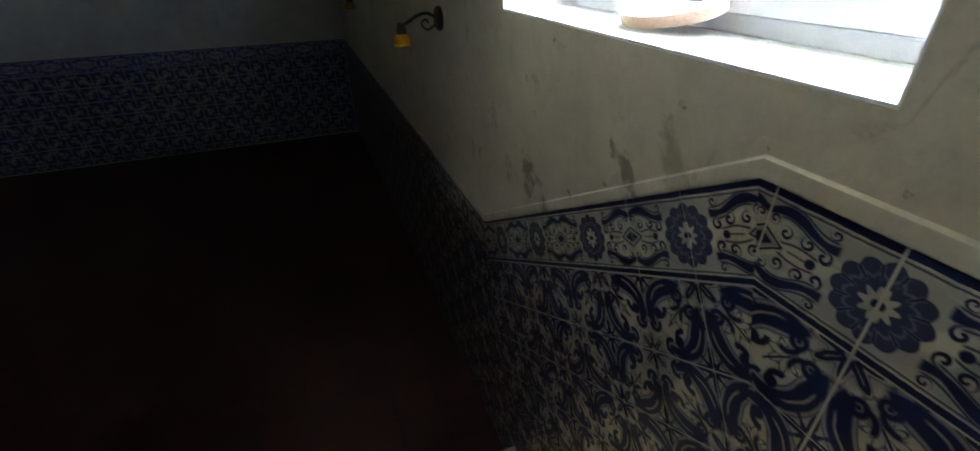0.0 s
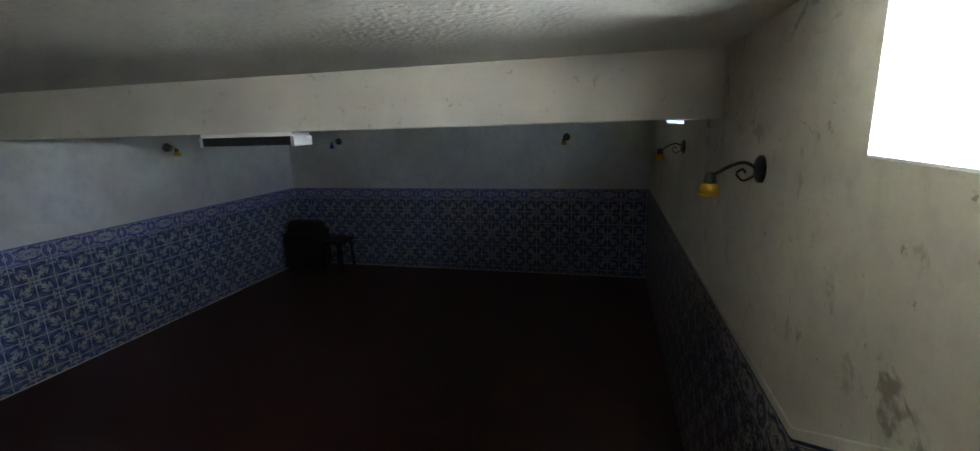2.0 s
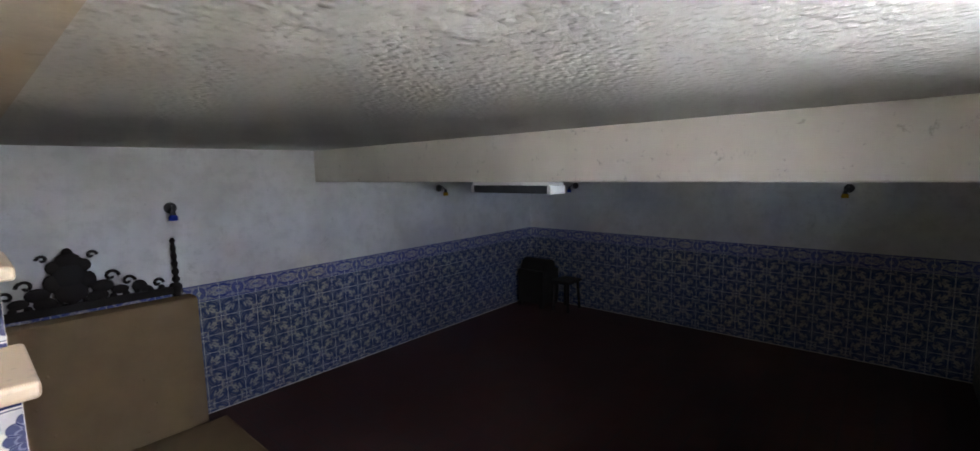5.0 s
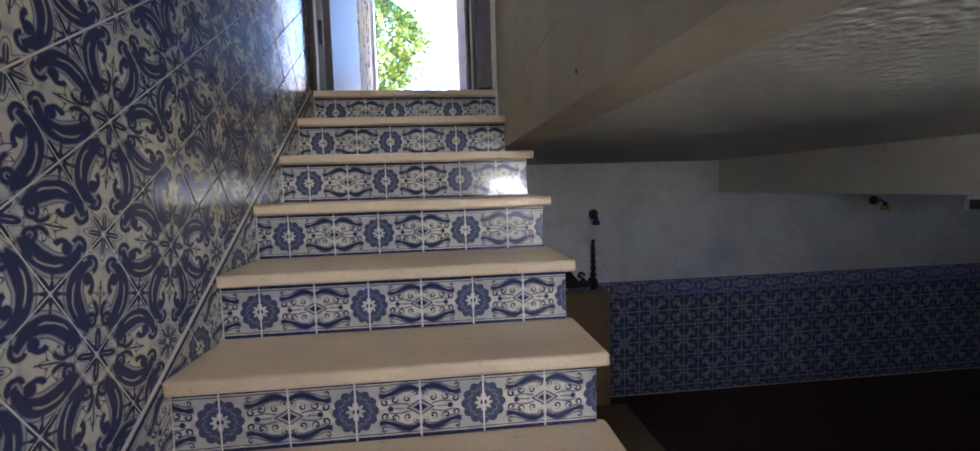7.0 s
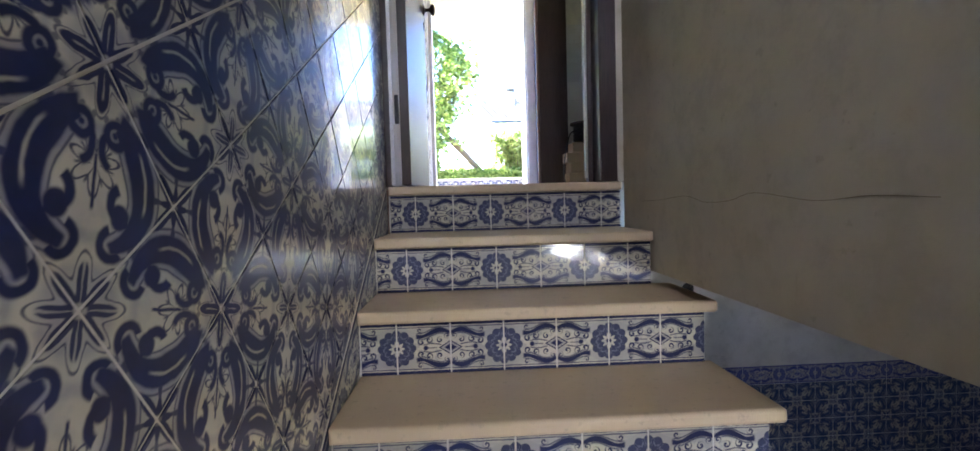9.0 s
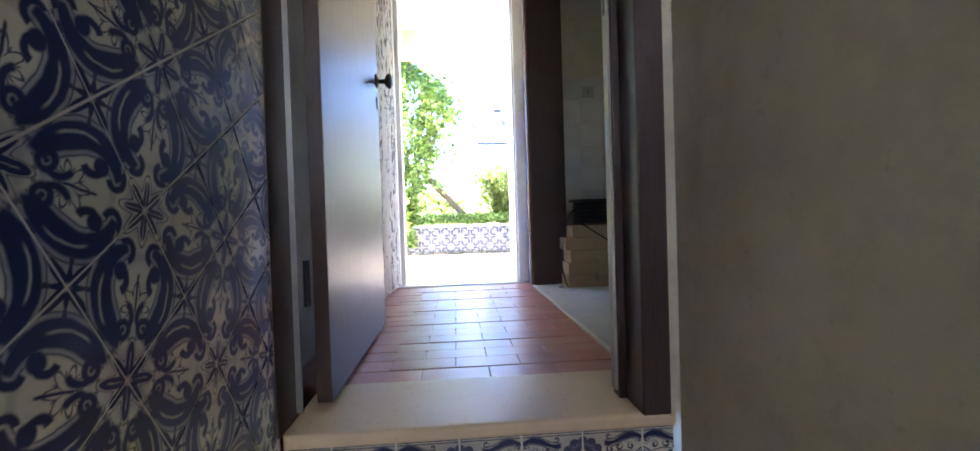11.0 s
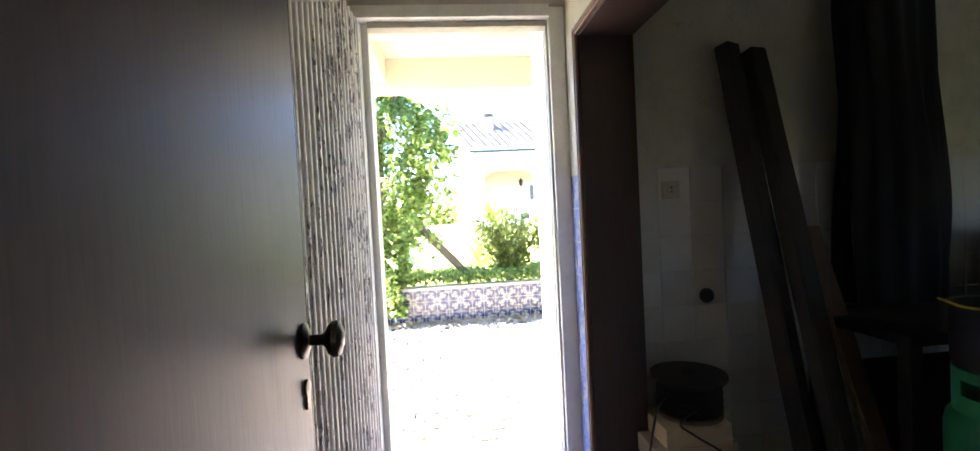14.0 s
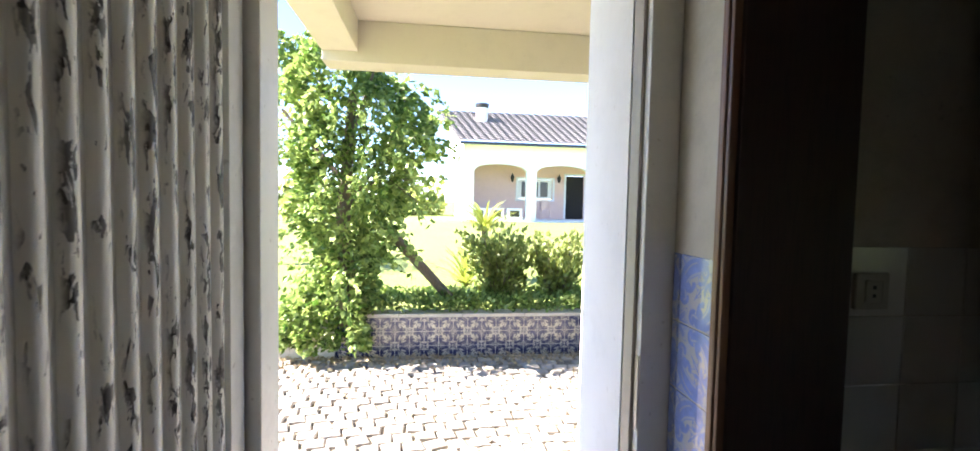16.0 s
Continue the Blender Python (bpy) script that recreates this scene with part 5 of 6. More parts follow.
def leafy(parent, name, spots, size, material, seed, length=1.0, droop=0.3, label=""):
    me = leaves(spots, size, name, seed, length, droop)
    me.materials.append(material)
    ob = new(name, me)
    ob.parent = parent
    if label:
        tagged(ob, label)
    return ob


def planted(name, at, label, category, group=""):
    """A garden plant behind the low wall, placed on a plan drawn at nine tenths."""
    o = thing(name, (0.893 * at[0] - 0.068, 0.893 * at[1] + 0.095, 0.893 * at[2] + 0.16), label, category, group)
    o.scale = (0.893, 0.893, 0.893)
    return o


tree = planted("ivy_tree", (-0.42, 6.42, 0.1), "leaning tree thickly overgrown with bright ivy", "tree")
tk = bmesh.new()
pth = [(-0.05, 0, 0.0, 0.11), (0.0, 0.02, 0.5, 0.09), (-0.05, 0.0, 1.1, 0.08), (0.0, 0.0, 1.8, 0.06), (0.05, 0, 2.5, 0.04)]
for a, b in zip(pth, pth[1:]):
    add_rod(tk, a[:3], b[:3], a[3], b[3], 9)
for a, b, r in (((0, 0, 1.3), (0.55, 0.1, 2.1), 0.035), ((0, 0, 1.5), (-0.7, 0.1, 2.3), 0.035), ((0, 0, 1.9), (0.3, -0.2, 2.7), 0.03)):
    add_rod(tk, a, b, r, r * 0.4, 7)
part("trunk", tk, BARK, tree)
q = random.Random(11)
spots = []
def ivy_shape(z):
    """Centre and half width of the ivy at a height over the wall."""
    rows = [(-0.25, -0.15, 0.75), (0.1, -0.15, 0.62), (0.5, 0.0, 0.42), (0.95, 0.0, 0.45), (1.4, 0.0, 0.72), (1.9, 0.02, 0.9), (2.4, 0.0, 0.92), (2.75, -0.05, 0.7), (2.95, -0.2, 0.3)]
    for (z0, c0, w0), (z1, c1, w1) in zip(rows, rows[1:]):
        if z0 <= z <= z1:
            t = (z - z0) / (z1 - z0)
            return c0 + t * (c1 - c0), w0 + t * (w1 - w0)
    return 0, 0.3
while len(spots) < 12500:
    z = q.uniform(-0.2, 2.92)
    c, w = ivy_shape(z)
    if q.random() > w / 0.95 + 0.1:
        continue
    t = q.uniform(0, 2 * math.pi)
    clump = 0.76 + 0.62 * noise.noise(Vector((math.cos(t) * 1.6, math.sin(t) * 1.6, z * 2.1))) + 0.16 * noise.noise(Vector((math.cos(t) * 5, math.sin(t) * 5, z * 6)))
    r = w * clump * (1 - abs(q.gauss(0, 0.13)))
    depth = 0.62 if z > 0.5 else 0.45
    p = (c + r * math.cos(t), depth * r * math.sin(t) - (0.12 if z < 0.35 else 0), z)
    spots.append((p, (math.cos(t), math.sin(t) * 1.0, 0.25)))
for k in range(120):
    z = q.uniform(0.2, 2.7)
    c, w = ivy_shape(z)
    t = q.uniform(0, 2 * math.pi)
    p = Vector((c + 0.75 * w * math.cos(t), 0.45 * w * math.sin(t), z))
    d = Vector((math.cos(t), math.sin(t), q.uniform(-0.7, 0.8))).normalized()
    for j in range(16):
        d = (d + Vector((0, 0, -0.05))).normalized()
        p = p + d * 0.030
        spots.append((tuple(p + Vector((q.gauss(0, 0.02), q.gauss(0, 0.02), q.gauss(0, 0.02)))), tuple(d)))
for k in range(420):
    t = q.uniform(0, 2 * math.pi)
    rr = 0.30 * q.random() ** 0.5
    spots.append(((-0.62 + rr * math.cos(t) * 1.1, 0.1 + 0.5 * rr * math.sin(t), 2.86 + 0.75 * rr * math.sin(t * 2 + 0.4) + 0.2 * q.random()), (math.cos(t), -0.4, 0.3)))
leafy(tree, "crown", spots, 0.070, IVY, 2, label="dense bright green ivy leaves")
tw = bmesh.new()
for k in range(16):
    a = Vector((q.uniform(0.2, 0.6), q.uniform(-0.2, 0.3), q.uniform(1.4, 2.4)))
    b = a + Vector((q.uniform(0.2, 0.5), q.uniform(-0.1, 0.2), q.uniform(-0.3, 0.4)))
    add_rod(tw, a, b, 0.006, 0.002, 4)
    add_rod(tw, a.lerp(b, 0.5), a.lerp(b, 0.5) + Vector((q.uniform(0, 0.2), 0, q.uniform(-0.15, 0.2))), 0.004, 0.0015, 4)
part("bare_twigs", tw, BARK, tree, "thin pale bare twigs")

log = planted("fallen_trunk", (0.5, 6.72, 0.2), "short leaning cut tree trunk", "tree trunk")
lb = add_rod(bmesh.new(), (0.22, 0.0, 0.10), (-0.62, 0.06, 1.02), 0.055, 0.062, 16)
for v in lb.verts:
    v.co += 0.008 * Vector((noise.noise(v.co * 14), noise.noise(v.co * 14 + Vector((5, 0, 0))), 0))
part("log_body", lb, BARK, log, smooth=True)

for name, cx, cy, w, h, n, mat_, seed in (("shrub", 1.35, 6.95, 0.62, 0.95, 1900, SHRUB, 21), ("shrub", 2.05, 6.95, 0.50, 0.85, 1300, SHRUB, 22), ("shrub", 3.1, 7.0, 0.6, 0.7, 900, SHRUB, 23)):
    sh = planted(name, (cx, cy, 0.16), "bushy green garden shrub behind the tiled wall", "shrub", "garden shrubs")
    qs = random.Random(seed)
    stems = bmesh.new()
    sp = []
    for k in range(22):
        a = qs.uniform(0, 2 * math.pi)
        tip = Vector((w * math.cos(a) * qs.uniform(0.3, 1), 0.6 * w * math.sin(a) * qs.uniform(0.3, 1), h * qs.uniform(0.6, 1.08)))
        add_rod(stems, (0.05 * math.cos(a), 0.05 * math.sin(a), 0), tip, 0.009, 0.003, 5)
        for j in range(n // 22):
            t = qs.uniform(0.25, 1.0)
            p = tip * t + Vector((qs.gauss(0, 0.06), qs.gauss(0, 0.06), qs.gauss(0, 0.05)))
            sp.append((p, (tip.x * 1.5, tip.y * 1.5, 0.6)))
    part("branching_stem", stems, BARK, sh)
    leafy(sh, "crown", sp, 0.06, mat_, seed, 1.3, -0.2)


def strap_plant(name, at, n, length, width, material, label, seed, lift=0.9):
    o = planted(name, at, label, "plant")
    qs = random.Random(seed)
    vs, fs = [], []
    for k in range(n):
        a, e = qs.uniform(0, 2 * math.pi), qs.uniform(0.35, 1.4) * lift
        d, ln = Vector((math.cos(a), math.sin(a), 0)), length * qs.uniform(0.7, 1.1)
        side = Vector((-math.sin(a), math.cos(a), 0))
        b = len(vs)
        for s in range(6):
            t = s / 5
            p = d * ln * t * math.cos(e) * (0.5 + 0.6 * t) + Vector((0, 0, ln * math.sin(e) * (t - 0.42 * t * t)))
            wd2 = width * (1 - t) ** 0.6 * 0.5 + 0.001
            vs += [p - side * wd2, p + side * wd2]
        for s in range(5):
            fs.append((b + 2 * s, b + 2 * s + 1, b + 2 * s + 3, b + 2 * s + 2))
    me = bpy.data.meshes.new("leaf_clump")
    me.from_pydata([tuple(v) for v in vs], [], fs)
    me.materials.append(material)
    ob = new("leaf_clump", me)
    ob.parent = o
    return o


strap_plant("agave", (0.72, 6.72, 0.2), 26, 0.55, 0.045, SHRUB, "dark green sword-leaved plant in the planter", 31)
strap_plant("agave", (0.98, 6.66, 0.2), 18, 0.4, 0.04, SHRUB, "dark green sword-leaved plant in the planter", 32)
yu = strap_plant("yucca", (1.35, 8.9, 0.95), 90, 0.95, 0.05, LIME, "tall lime green strap-leaved yucca", 33)
part("stem", add_rod(bmesh.new(), (0, 0, -0.6), (0, 0, 0.2), 0.06, 0.05), BARK, yu)
strap_plant("yucca", (1.0, 8.2, 0.18), 80, 1.1, 0.04, LIME, "lime green clump of long grassy leaves", 34)
strap_plant("dry_grass", (3.35, 9.0, 0.2), 70, 1.0, 0.02, DRY, "pale dry ornamental grass clump", 35)
gc = planted("ground_cover", (0, 6.6, 0.18), "low leafy ground cover along the garden wall", "plants")
qs = random.Random(41)
leafy(gc, "leaf_mat", [((qs.uniform(-0.9, 3.0), qs.uniform(-0.26, 0.6), qs.uniform(0.05, 0.20)), (0, -0.6, 1)) for _ in range(5200)], 0.055, IVY, 41)
leafy(gc, "hanging_leaves", [((-1.15 + 0.9 * qs.random() ** 1.2, -0.30 + 0.05 * qs.random(), qs.uniform(-0.27, 0.08)), (0, -1, -0.5)) for _ in range(420)], 0.06, IVY, 42)
dl = thing("leaf_litter", (0, PL_Y - 0.16, G_Z + 0.014), "dry leaf litter along the garden wall", "leaves")
leafy(dl, "litter", [((qs.uniform(-1.4, 1.9), 0.14 - abs(qs.gauss(0, 0.17)), qs.uniform(0, 0.012)), (qs.gauss(0, 1), qs.gauss(0, 1), 0.1)) for _ in range(1000)] + [((qs.uniform(-1.5, 2.5), qs.uniform(-3.3, 0), 0.005), (qs.gauss(0, 1), qs.gauss(0, 1), 0.05)) for _ in range(260)], 0.035, DRY, 43, 1.0, 0.0)
tagged(dl, kind="stuff")

bt = planted("bare_tree", (-3.4, 10.5, 0.2), "small dark branching garden tree", "tree")
bk = bmesh.new()
qs = random.Random(51)
def grow(p, d, ln, r, depth, out):
    e = p + d * ln
    add_rod(bk, p, e, r, r * 0.7, 7)
    if depth == 0:
        for _ in range(70):
            out.append((e + Vector((qs.gauss(0, 0.28), qs.gauss(0, 0.28), qs.gauss(0, 0.2))), (qs.gauss(0, 1), qs.gauss(0, 1), 0.4)))
        return
    for _ in range(3):
        grow(e, (d + Vector((qs.gauss(0, 0.55), qs.gauss(0, 0.55), qs.gauss(0.1, 0.3)))).normalized(), ln * 0.75, r * 0.62, depth - 1, out)
tips = []
grow(Vector((0, 0, 0)), Vector((0.05, 0, 1)), 1.0, 0.09, 3, tips)
part("trunk", bk, BARK, bt)
leafy(bt, "crown", tips, 0.08, SHRUB, 52)

# far hedge and woods
hd = thing("hedge", (-8, 30, 0.4), "distant green hedge line", "hedge")
qs = random.Random(61)
leafy(hd, "foliage", [((qs.uniform(-30, 9), qs.gauss(0, 0.8), 2.2 * qs.random() ** 0.8 * (0.8 + 0.3 * math.sin(k * 0.01))), (0, -1, 0.5)) for k in range(5000)], 0.5, SHRUB, 62)
tagged(hd, kind="stuff")

# ---- neighbouring house ----
HY, HX0, HX1, HF, HE = 22.0, 2.2, 15.0, 0.74, 4.05
house = thing("neighbour_house", (-0.43, 0, -0.06), "white and pink house with arched porch and clay roof", "house")
part("base", boxes((HX0 - 0.1, HX1, HY - 0.1, 30, 0.2, HF)), EXT_WHITE, house)
part("back_wall", boxes((HX0, 5.05, 24.4, 24.6, HF, HE), (6.85, 7.55, 24.4, 24.6, HF, HE), (8.5, HX1, 24.4, 24.6, HF, HE), (5.05, 6.85, 24.4, 24.6, HF, 1.72), (5.05, 6.85, 24.4, 24.6, 2.72, HE), (7.55, 8.5, 24.4, 24.6, 2.95, HE)), PINK, house, "pink rendered porch wall")
part("side_wall", boxes((HX0 - 0.05, HX0 + 0.2, HY + 0.31, 30, HF, HE)), EXT_WHITE, house)


def arcade(bm, x0, x1, z0, spring, top, y0, y1):
    """Wall over one segmental arch between x0 and x1."""
    n = 12
    low = [(x0 + (x1 - x0) * i / n, spring + 0.30 * math.sin(math.pi * i / n) ** 0.42) for i in range(n + 1)]
    for (xa, za), (xb, zb) in zip(low, low[1:]):
        f = [bm.verts.new(v) for v in ((xa, y0, za), (xb, y0, zb), (xb, y0, top), (xa, y0, top), (xa, y1, za), (xb, y1, zb), (xb, y1, top), (xa, y1, top))]
        for idx in ((0, 1, 2, 3), (5, 4, 7, 6), (0, 4, 5, 1), (3, 2, 6, 7)):
            bm.faces.new([f[k] for k in idx])


for x0, x1 in ((2.62, 5.02), (5.48, 7.9), (8.36, 10.8), (11.26, 13.7)):
    aw = bmesh.new()
    arcade(aw, x0, x1, HF, 2.95, HE, HY, HY + 0.3)
    bmesh.ops.remove_doubles(aw, verts=aw.verts, dist=0.0005)
    part("arch", aw, EXT_WHITE, house)
for x0, x1 in ((HX0 - 0.05, 2.62), (5.02, 5.48), (7.9, 8.36), (10.8, 11.26), (13.7, 14.2)):
    part("column", boxes((x0, x1, HY, HY + 0.3, HF, HE)), EXT_WHITE, house)
for x0, x1 in ((2.62, 3.1), (3.4, 3.9), (4.25, 4.75)):
    part("low_wall", boxes((x0 - 0.1, x1 + 0.1, HY + 0.02, HY + 0.2, HF, HF + 0.52)), EXT_WHITE, house)
    part("vent_block", boxes((x0 + 0.03, x1 - 0.03, HY, HY + 0.019, HF + 0.14, HF + 0.42)), GLASS_DARK, house)
win = part("window", boxes((5.08, 6.82, 24.42, 24.5, 1.74, 2.70)), EXT_WHITE, house)
for x0, x1 in ((5.25, 5.62), (5.72, 6.10), (6.22, 6.60)):
    part("pane", boxes((x0, x1, 24.405, 24.419, 1.84, 2.6)), GLASS_DARK, win)
part("window_trim", boxes((4.95, 5.05, 24.36, 24.399, 1.62, 2.82), (6.85, 6.95, 24.36, 24.399, 1.62, 2.82), (5.05, 6.85, 24.36, 24.399, 1.62, 1.72), (5.05, 6.85, 24.36, 24.399, 2.72, 2.82)), EXT_WHITE, house)
dr = part("door", boxes((7.58, 8.47, 24.42, 24.48, HF, 2.92)), CARVED_WOOD, house, "dark wooden front door")
part("door_trim", boxes((7.45, 7.55, 24.36, 24.399, HF, 3.05), (8.5, 8.6, 24.36, 24.399, HF, 3.05), (7.55, 8.5, 24.36, 24.399, 2.95, 3.05)), EXT_WHITE, house)
part("door_handle", boxes((7.66, 7.70, 24.38, 24.419, 1.75, 1.95)), BRASS, dr)
for x in (4.75, 7.15):
    ln = part("lantern", add_lathe(bmesh.new(), [(0.0, 2.55), (0.05, 2.58), (0.09, 2.72), (0.10, 2.84), (0.03, 2.95), (0.0, 3.0)], (x, 24.25, 0), 8), IRON, house)
    part("bracket", boxes((x - 0.012, x + 0.012, 24.25, 24.4, 2.97, 3.0)), IRON, ln)
# corrugated clay roof in courses
rv, rf = [], []
COLS, ROWS = 150, 22
for j in range(ROWS):
    for half in (0, 1):
        t = (j + half) / ROWS
        y, z = HY - 0.45 + 3.9 * t, HE + 0.08 + 2.02 * t + (0.05 if half == 0 else 0.0)
        x0 = HX0 - 0.25 - 1.0 * t
        for i in range(COLS + 1):
            x = x0 + (HX1 - x0) * i / COLS
            rv.append((x, y, z + 0.05 * abs(math.sin(i * math.pi / 4))))
for j in range(2 * ROWS - 1):
    for i in range(COLS):
        a = j * (COLS + 1) + i
        rf.append((a, a + 1, a + COLS + 2, a + COLS + 1))
rm = bpy.data.meshes.new("roof")
rm.from_pydata(rv, [], rf)
rm.materials.append(ROOF)
roof = new("roof", rm)
roof.parent = house
tagged(roof, "weathered grey clay tile roof")
part("roof_slab", boxes((HX0 - 0.1, HX1, HY - 0.3, 29, HE, HE + 0.05)), EXT_WHITE, house)
part("gutter", boxes((HX0 - 0.25, HX1, HY - 0.52, HY - 0.40, HE - 0.02, HE + 0.1), bevel=0.01), GLASS_DARK, house)
gb = bmesh.new()
f = [gb.verts.new(v) for v in ((HX0 - 0.1, HY - 0.3, HE), (HX0 - 0.95, HY + 3.4, HE + 2.0), (HX0 - 0.4, 30, HE), (HX0 - 0.05, HY - 0.3, HE - 0.3), (HX0 - 0.4, 30, HE - 0.3))]
gb.faces.new((f[0], f[1], f[2]))
gb.faces.new((f[0], f[2], f[4], f[3]))
part("gable", gb, EXT_WHITE, house)
chim = part("chimney", add_lathe(bmesh.new(), [(0.0, 5.2), (0.28, 5.2), (0.28, 6.13), (0.0, 6.14)], (3.15, 24.2, 0), 18), EXT_WHITE, house, smooth=True)
part("chimney_cap", add_lathe(bmesh.new(), [(0.0, 6.14), (0.32, 6.15), (0.34, 6.32), (0.0, 6.38)], (3.15, 24.2, 0), 18), IRON, chim, smooth=True)
pc = thing("porch_chair", (5.77, 23.2, HF - 0.06), "pink painted chair on the neighbouring porch", "chair")
part("seat", boxes((-0.22, 0.22, -0.2, 0.2, 0.42, 0.46)), PINK, pc)
part("backrest", boxes((-0.22, 0.22, 0.17, 0.21, 0.5, 0.9)), PINK, pc)
for x, y in ((-0.2, -0.18), (0.2, -0.18), (-0.2, 0.19), (0.2, 0.19)):
    part("leg", boxes((x - 0.02, x + 0.02, y - 0.02, y + 0.02, 0, 0.419 if y < 0 else 0.9)), PINK, pc)

# ---- tiles of walls and stairs ----
T = 0.1415
SL = 32.9
cs, sn = math.cos(radians(SL)), math.sin(radians(SL))
# stair wall: rows run with the flight; one row of border tiles under the nosing line
west = lambda y, z, d: Vector((d, y, z))
lay_tiles(wall_w, west, [(-1, 0, 1.62), (1, 0, -0.02), (-sn, cs, 1.15), (sn, -cs, -0.012)], (-1.304, 0.05), SL, range(-12, 16), range(-6, 12), T, lambda j: SCROLL)
lay_tiles(wall_w, west, [(-1, 0, -S_Y - 0.005), (1, 0, -1.62), (0, 1, 0.9), (sn, -cs, -0.012)], (-1.304, 0.05), SL, range(-26, 10), range(-6, 20), T, lambda j: SCROLL, single=False)
lay_tiles(wall_w, west, [(-1, 0, 2.98), (1, 0, -0.02), (-sn, cs, 0.010), (0, -1, 1.698), (sn, -cs, 0.135)], (0.0, 0.0), SL, range(-30, 10), range(-1, 0), 0.142, lambda j: BORDER, single=False)
# risers
for i, y in enumerate(NOSE):
    x1 = 0.866 if i < 2 else 0.912
    top = -i * RISE - 0.033
    face = (lambda yy: lambda x, z, d: Vector((x, yy - d, z)))(y + 0.028)
    lay_tiles(stair, face, [(1, 0, x1), (-1, 0, -0.006), (0, 1, top), (0, -1, -(top - 0.1368))], (0.098, top - 0.1385), 0, range(-1, 8), range(0, 1), 0.139, lambda j: BORDER)
# north and east dado
north = lambda x, z, d: Vector((x, N_Y - d, z))
DT = -1.349
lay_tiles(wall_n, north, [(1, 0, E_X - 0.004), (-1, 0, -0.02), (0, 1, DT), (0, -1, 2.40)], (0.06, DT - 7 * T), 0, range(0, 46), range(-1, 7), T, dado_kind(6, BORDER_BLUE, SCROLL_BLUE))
east = lambda y, z, d: Vector((E_X - d, y, z))
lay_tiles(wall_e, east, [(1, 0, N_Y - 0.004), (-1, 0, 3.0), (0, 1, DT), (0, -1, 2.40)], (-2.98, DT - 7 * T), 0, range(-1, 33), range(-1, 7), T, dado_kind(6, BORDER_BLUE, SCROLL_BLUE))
# south dado: level in the room, climbing with the lower flight, level on the landing
south = lambda x, z, d: Vector((x, S_Y + d, z))
LT = -0.764
dx, dz = 2.064 - 1.09, DT - LT
slope = math.degrees(math.atan2(-dz, dx))
hs = radians(slope / 2)
mh = (math.cos(hs), -math.sin(hs))  # normal of the mitres
ch = mh[0] * 1.09 + mh[1] * LT
cl = mh[0] * 2.064 + mh[1] * DT
lay_tiles(wall_s, south, [(mh[0], mh[1], ch), (-1, 0, -0.004), (0, 1, LT), (0, -1, -LAND_Z - 0.002)], (0.355, LT - 7 * T), 0, range(-4, 7), range(-1, 7), T, dado_kind(6))
ox, oz = 1.09, LT
lay_tiles(wall_s, south, [(-mh[0], -mh[1], -ch), (mh[0], mh[1], cl), (math.sin(radians(slope)), math.cos(radians(slope)), math.sin(radians(slope)) * ox + math.cos(radians(slope)) * oz), (0, -1, 2.405)],
          (ox - 7 * T * math.sin(radians(slope)) - 3 * T * math.cos(radians(slope)), oz - 7 * T * math.cos(radians(slope)) + 3 * T * math.sin(radians(slope))), -slope, range(-6, 16), range(-3, 7), T, dado_kind(6))
lay_tiles(wall_s, south, [(-mh[0], -mh[1], -cl), (1, 0, E_X - 0.01), (0, 1, DT), (0, -1, 2.40)], (2.0, DT - 7 * T), 0, range(-6, 33), range(-1, 7), T, dado_kind(6), single=False)
# plaster ledge over the south dado
def ledge(bm, a, b, h):
    a, b = Vector((a[0], a[1])), Vector((b[0], b[1]))
    vs = []
    for x, z in (a, b):
        vs.append([bm.verts.new((x, S_Y + yy, z + zz)) for yy, zz in ((0.0, 0.001), (0.004, 0.001), (0.004, h * 0.85), (0.0, h))])
    for i in range(4):
        bm.faces.new((vs[0][i], vs[0][(i + 1) % 4], vs[1][(i + 1) % 4], vs[1][i]))
bm = bmesh.new()
for a, b in (((0.004, LT), (1.09, LT)), ((1.09, LT), (2.064, DT)), ((2.064, DT), (E_X, DT))):
    ledge(bm, a, b, 0.029)
part("dado_ledge", bm, PLASTER, wall_s)
# hall tiles
hall = bpy.data.objects["floor_hall_base"]
bmt = boxes((0.001, 0.197, 0.001, 0.097, -0.012, 0.0), bevel=0.002)
terra_me = mesh_of("floor_tile", bmt, TERRA)
half_me = mesh_of("floor_tile", boxes((0.001, 0.097, 0.001, 0.097, -0.012, 0.0), bevel=0.002), TERRA)
for r in range(18):
    y = 0.302 + 0.0985 * r
    x = -0.1265
    if r % 2:
        ob = new("floor_tile", half_me)
        ob.location, ob.parent = (x, y, -0.0008 * ((r * 5) % 3)), hall
        x += 0.0985
    while x < 0.67:
        ob = new("floor_tile", terra_me)
        ob.location, ob.parent = (x, y, -0.0009 * ((r * 7 + int(x * 31)) % 3)), hall
        x += 0.1985
    if x < 0.775:
        ob = new("floor_tile", half_me)
        ob.location, ob.parent = (x, y, 0), hall
# kitchen wall tiles
wk = bpy.data.objects["wall_hall_north"]
kt_me = mesh_of("tile", boxes((0.001, 0.149, -0.006, 0, 0.001, 0.1525), bevel=0.0015), WHITE_TILE)
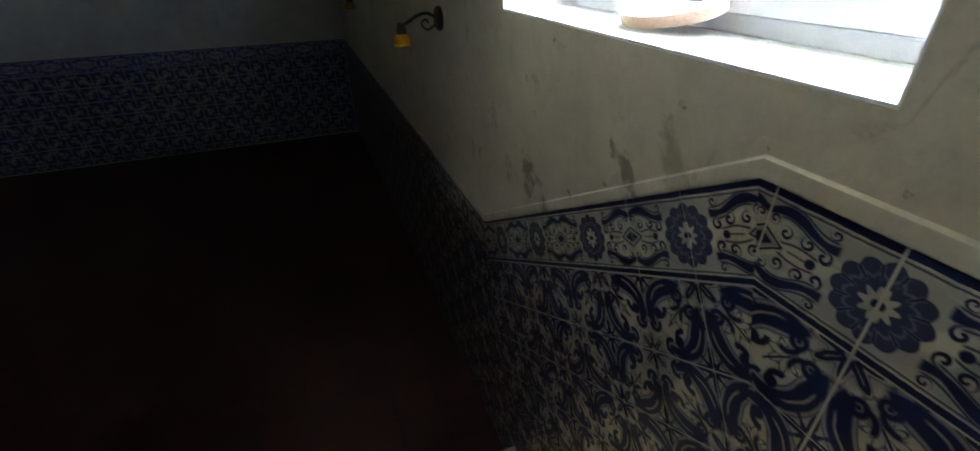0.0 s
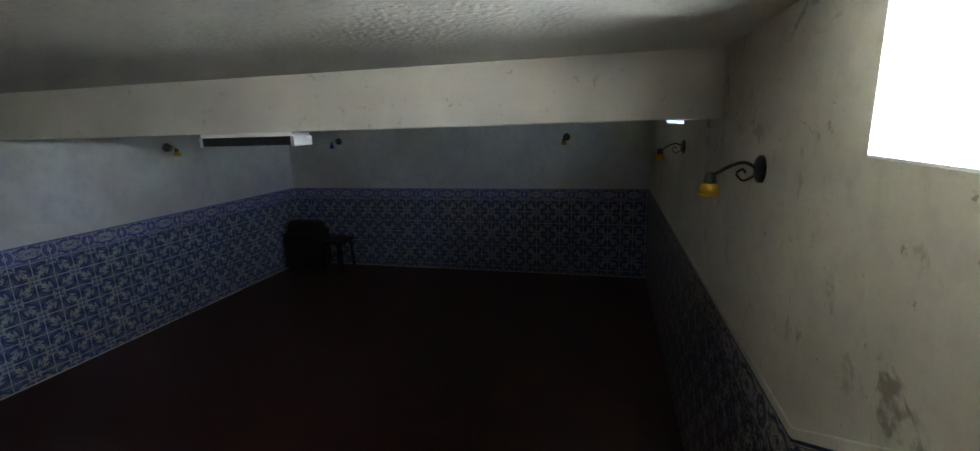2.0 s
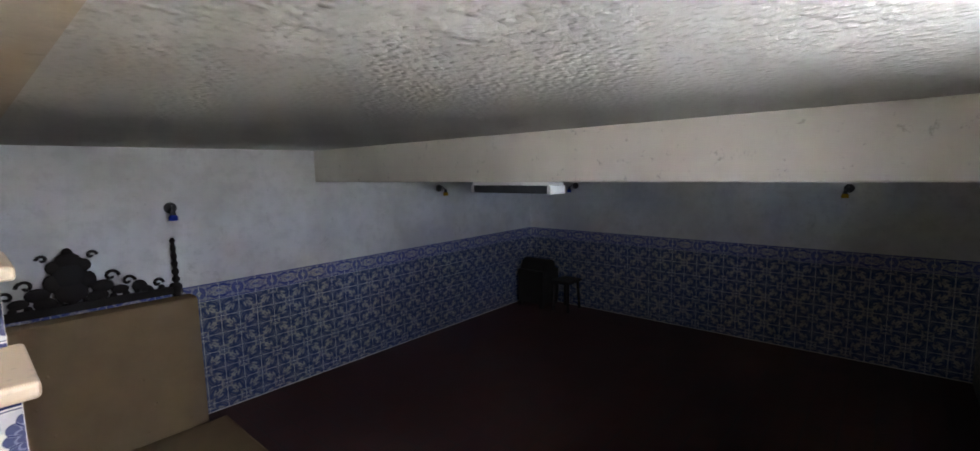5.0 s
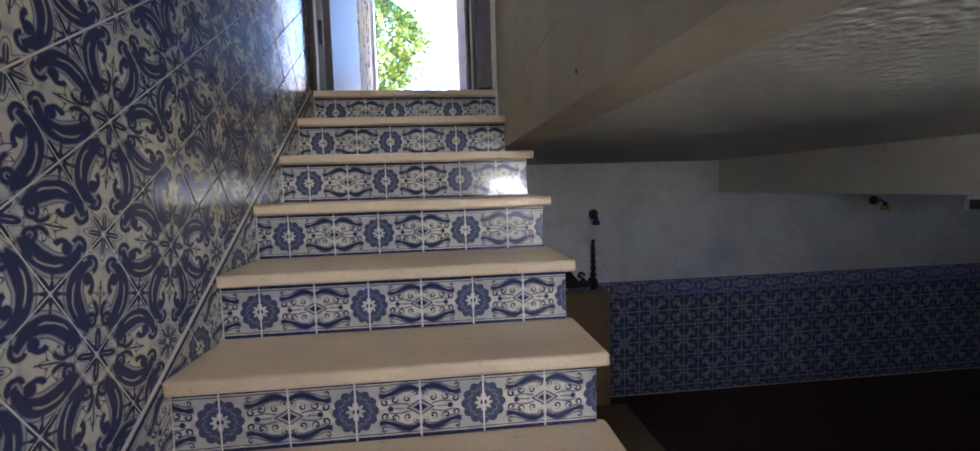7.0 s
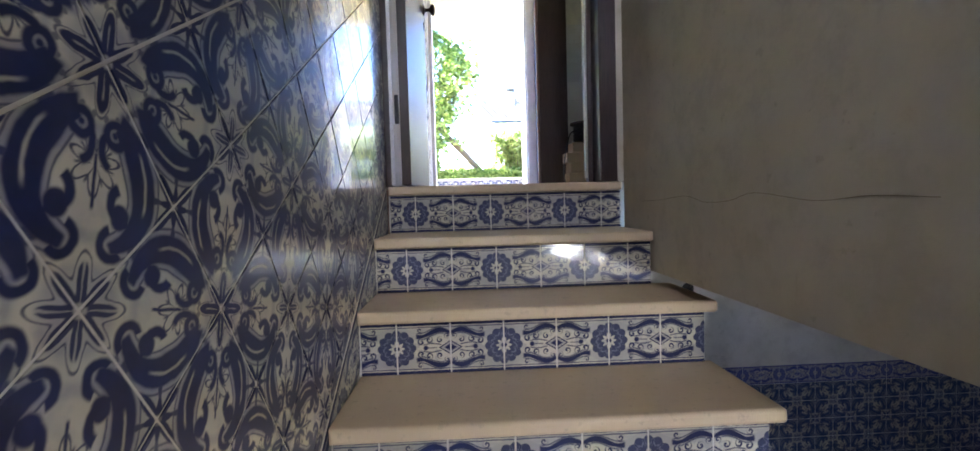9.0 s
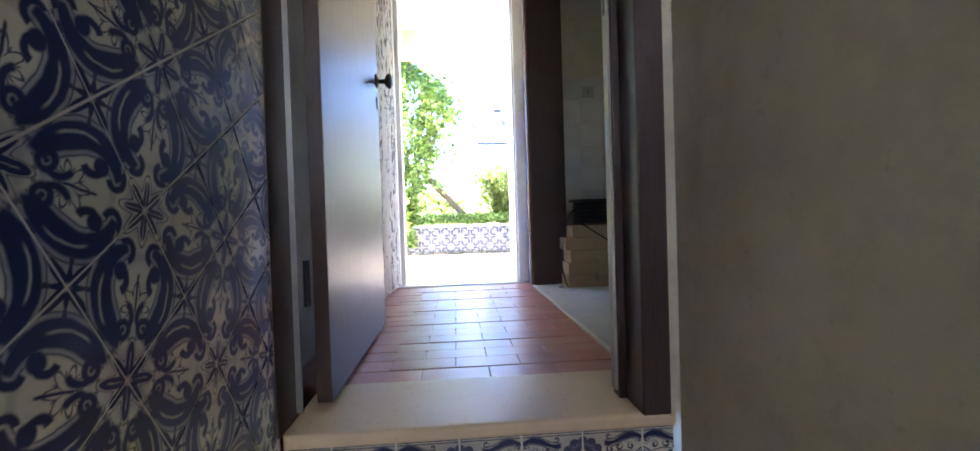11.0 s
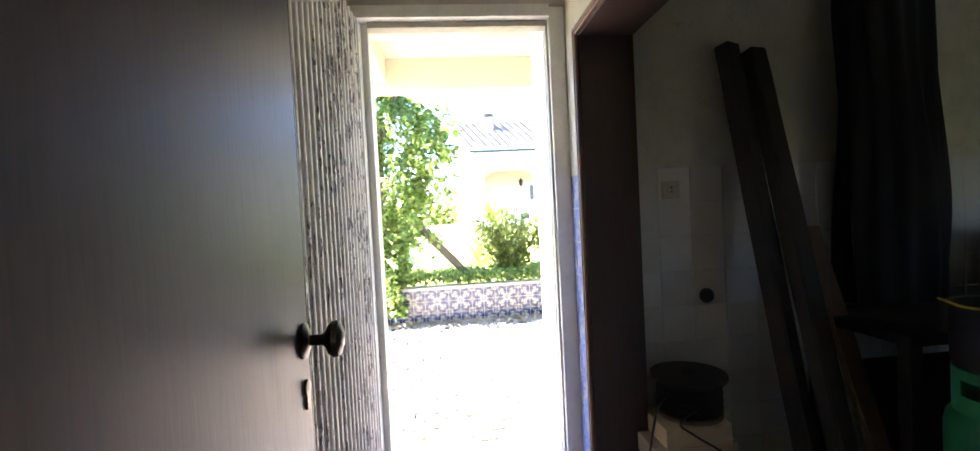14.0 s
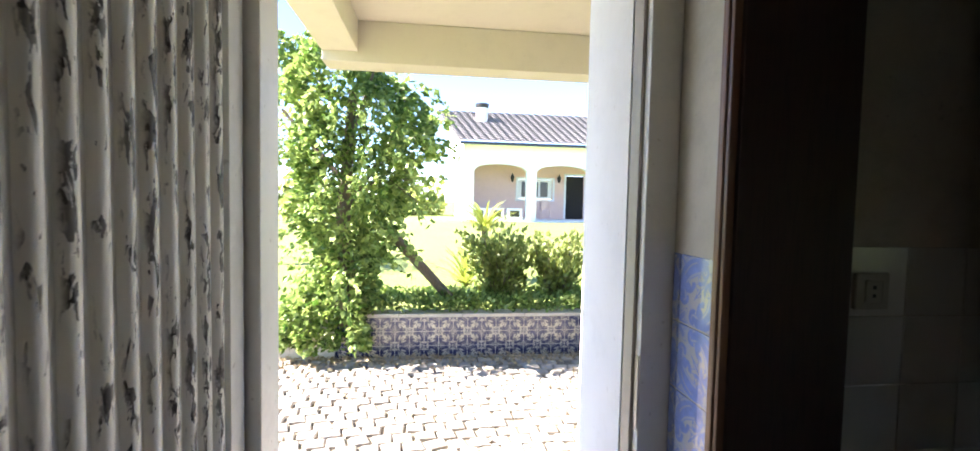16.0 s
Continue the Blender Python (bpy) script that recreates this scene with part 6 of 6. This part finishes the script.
for j in range(9):
    for i in range(19):
        ob = new("tile", kt_me)
        ob.location, ob.parent = (1.105 + 0.15 * i, FACE_Y, 0.0 + 0.1535 * j), wk
# jamb tile strip beside the outer door, daylight on it painted in as paler glaze
lay_tiles(bpy.data.objects["wall_hall_east"], lambda y, z, d: Vector((0.875 - d, y, z)), [(1, 0, 2.156), (-1, 0, -2.005), (0, 1, 1.365), (0, -1, 0)], (1.99, 1.365 - 10 * T), 0, range(0, 2), range(0, 10), T, lambda j: SCROLL_DAYLIT)
# planter tiles
lay_tiles(planter, lambda x, z, d: Vector((x, PL_Y - d, z)), [(1, 0, 3.6), (-1, 0, 0.545), (0, 1, 0.325), (0, -1, 0.065)], (-0.545, 0.325 - 2 * T), 0, range(0, 31), range(-1, 2), T, lambda j: SCROLL)

# ---- courtyard cobbles ----
rng = random.Random(5)
def cobble_verts(w, l, h, seed):
    q = random.Random(seed)
    base = [(-w / 2, -l / 2), (w / 2, -l / 2), (w / 2, l / 2), (-w / 2, l / 2)]
    base = [(x + q.uniform(-0.008, 0.008), y + q.uniform(-0.008, 0.008)) for x, y in base]
    vs = [(x, y, -0.03) for x, y in base] + [(x * 0.97, y * 0.97, h - 0.008) for x, y in base] + [(x * 0.80, y * 0.80, h) for x, y in base]
    fs = [(0, 1, 5, 4), (1, 2, 6, 5), (2, 3, 7, 6), (3, 0, 4, 7), (4, 5, 9, 8), (5, 6, 10, 9), (6, 7, 11, 10), (7, 4, 8, 11), (8, 9, 10, 11)]
    return vs, fs
kinds = []
for s in range(8):
    vs, fs = cobble_verts(0.116 + 0.006 * (s % 3), 0.097 + 0.006 * (s % 2), 0.016, s)
    me = bpy.data.meshes.new("cobble")
    me.from_pydata(vs, [], fs)
    me.materials.append(COBBLE)
    kinds.append((me, vs, fs))
count, jv, jf = 0, [], []
for r in range(38):
    for c in range(-34, 44):
        # rows wander in shallow arcs
        x = 0.137 * c + 0.068 * (r % 2) + rng.uniform(-0.008, 0.008)
        y = 2.66 + 0.117 * r + 0.05 * math.sin(x * 1.3) + rng.uniform(-0.006, 0.006)
        if not (2.62 < y < PL_Y - 0.05 and -3.2 < x < 5.5):
            continue
        if rng.random() < 0.012:
            continue
        me, vs, fs = kinds[rng.randrange(8)]
        m = pose(x, y, G_Z + rng.uniform(-0.003, 0.004), rng.uniform(-2, 2), rng.uniform(-2, 2), rng.uniform(-9, 9) + 12 * math.cos(x * 1.3))
        if -0.45 < x < 1.45 and 4.05 < y < 6.3 and count < 300:
            ob = new("cobble", me)
            ob.matrix_world, ob.parent = m, pavement
            count += 1
        else:
            k = len(jv)
            jv += [tuple(m @ Vector(v)) for v in vs]
            jf += [tuple(k + i for i in f) for f in fs]
me = bpy.data.meshes.new("cobbles_far")
me.from_pydata(jv, [], jf)
me.materials.append(COBBLE_REST)
ob = new("cobbles_far", me)
ob.parent = pavement
tagged(ob, kind="stuff")
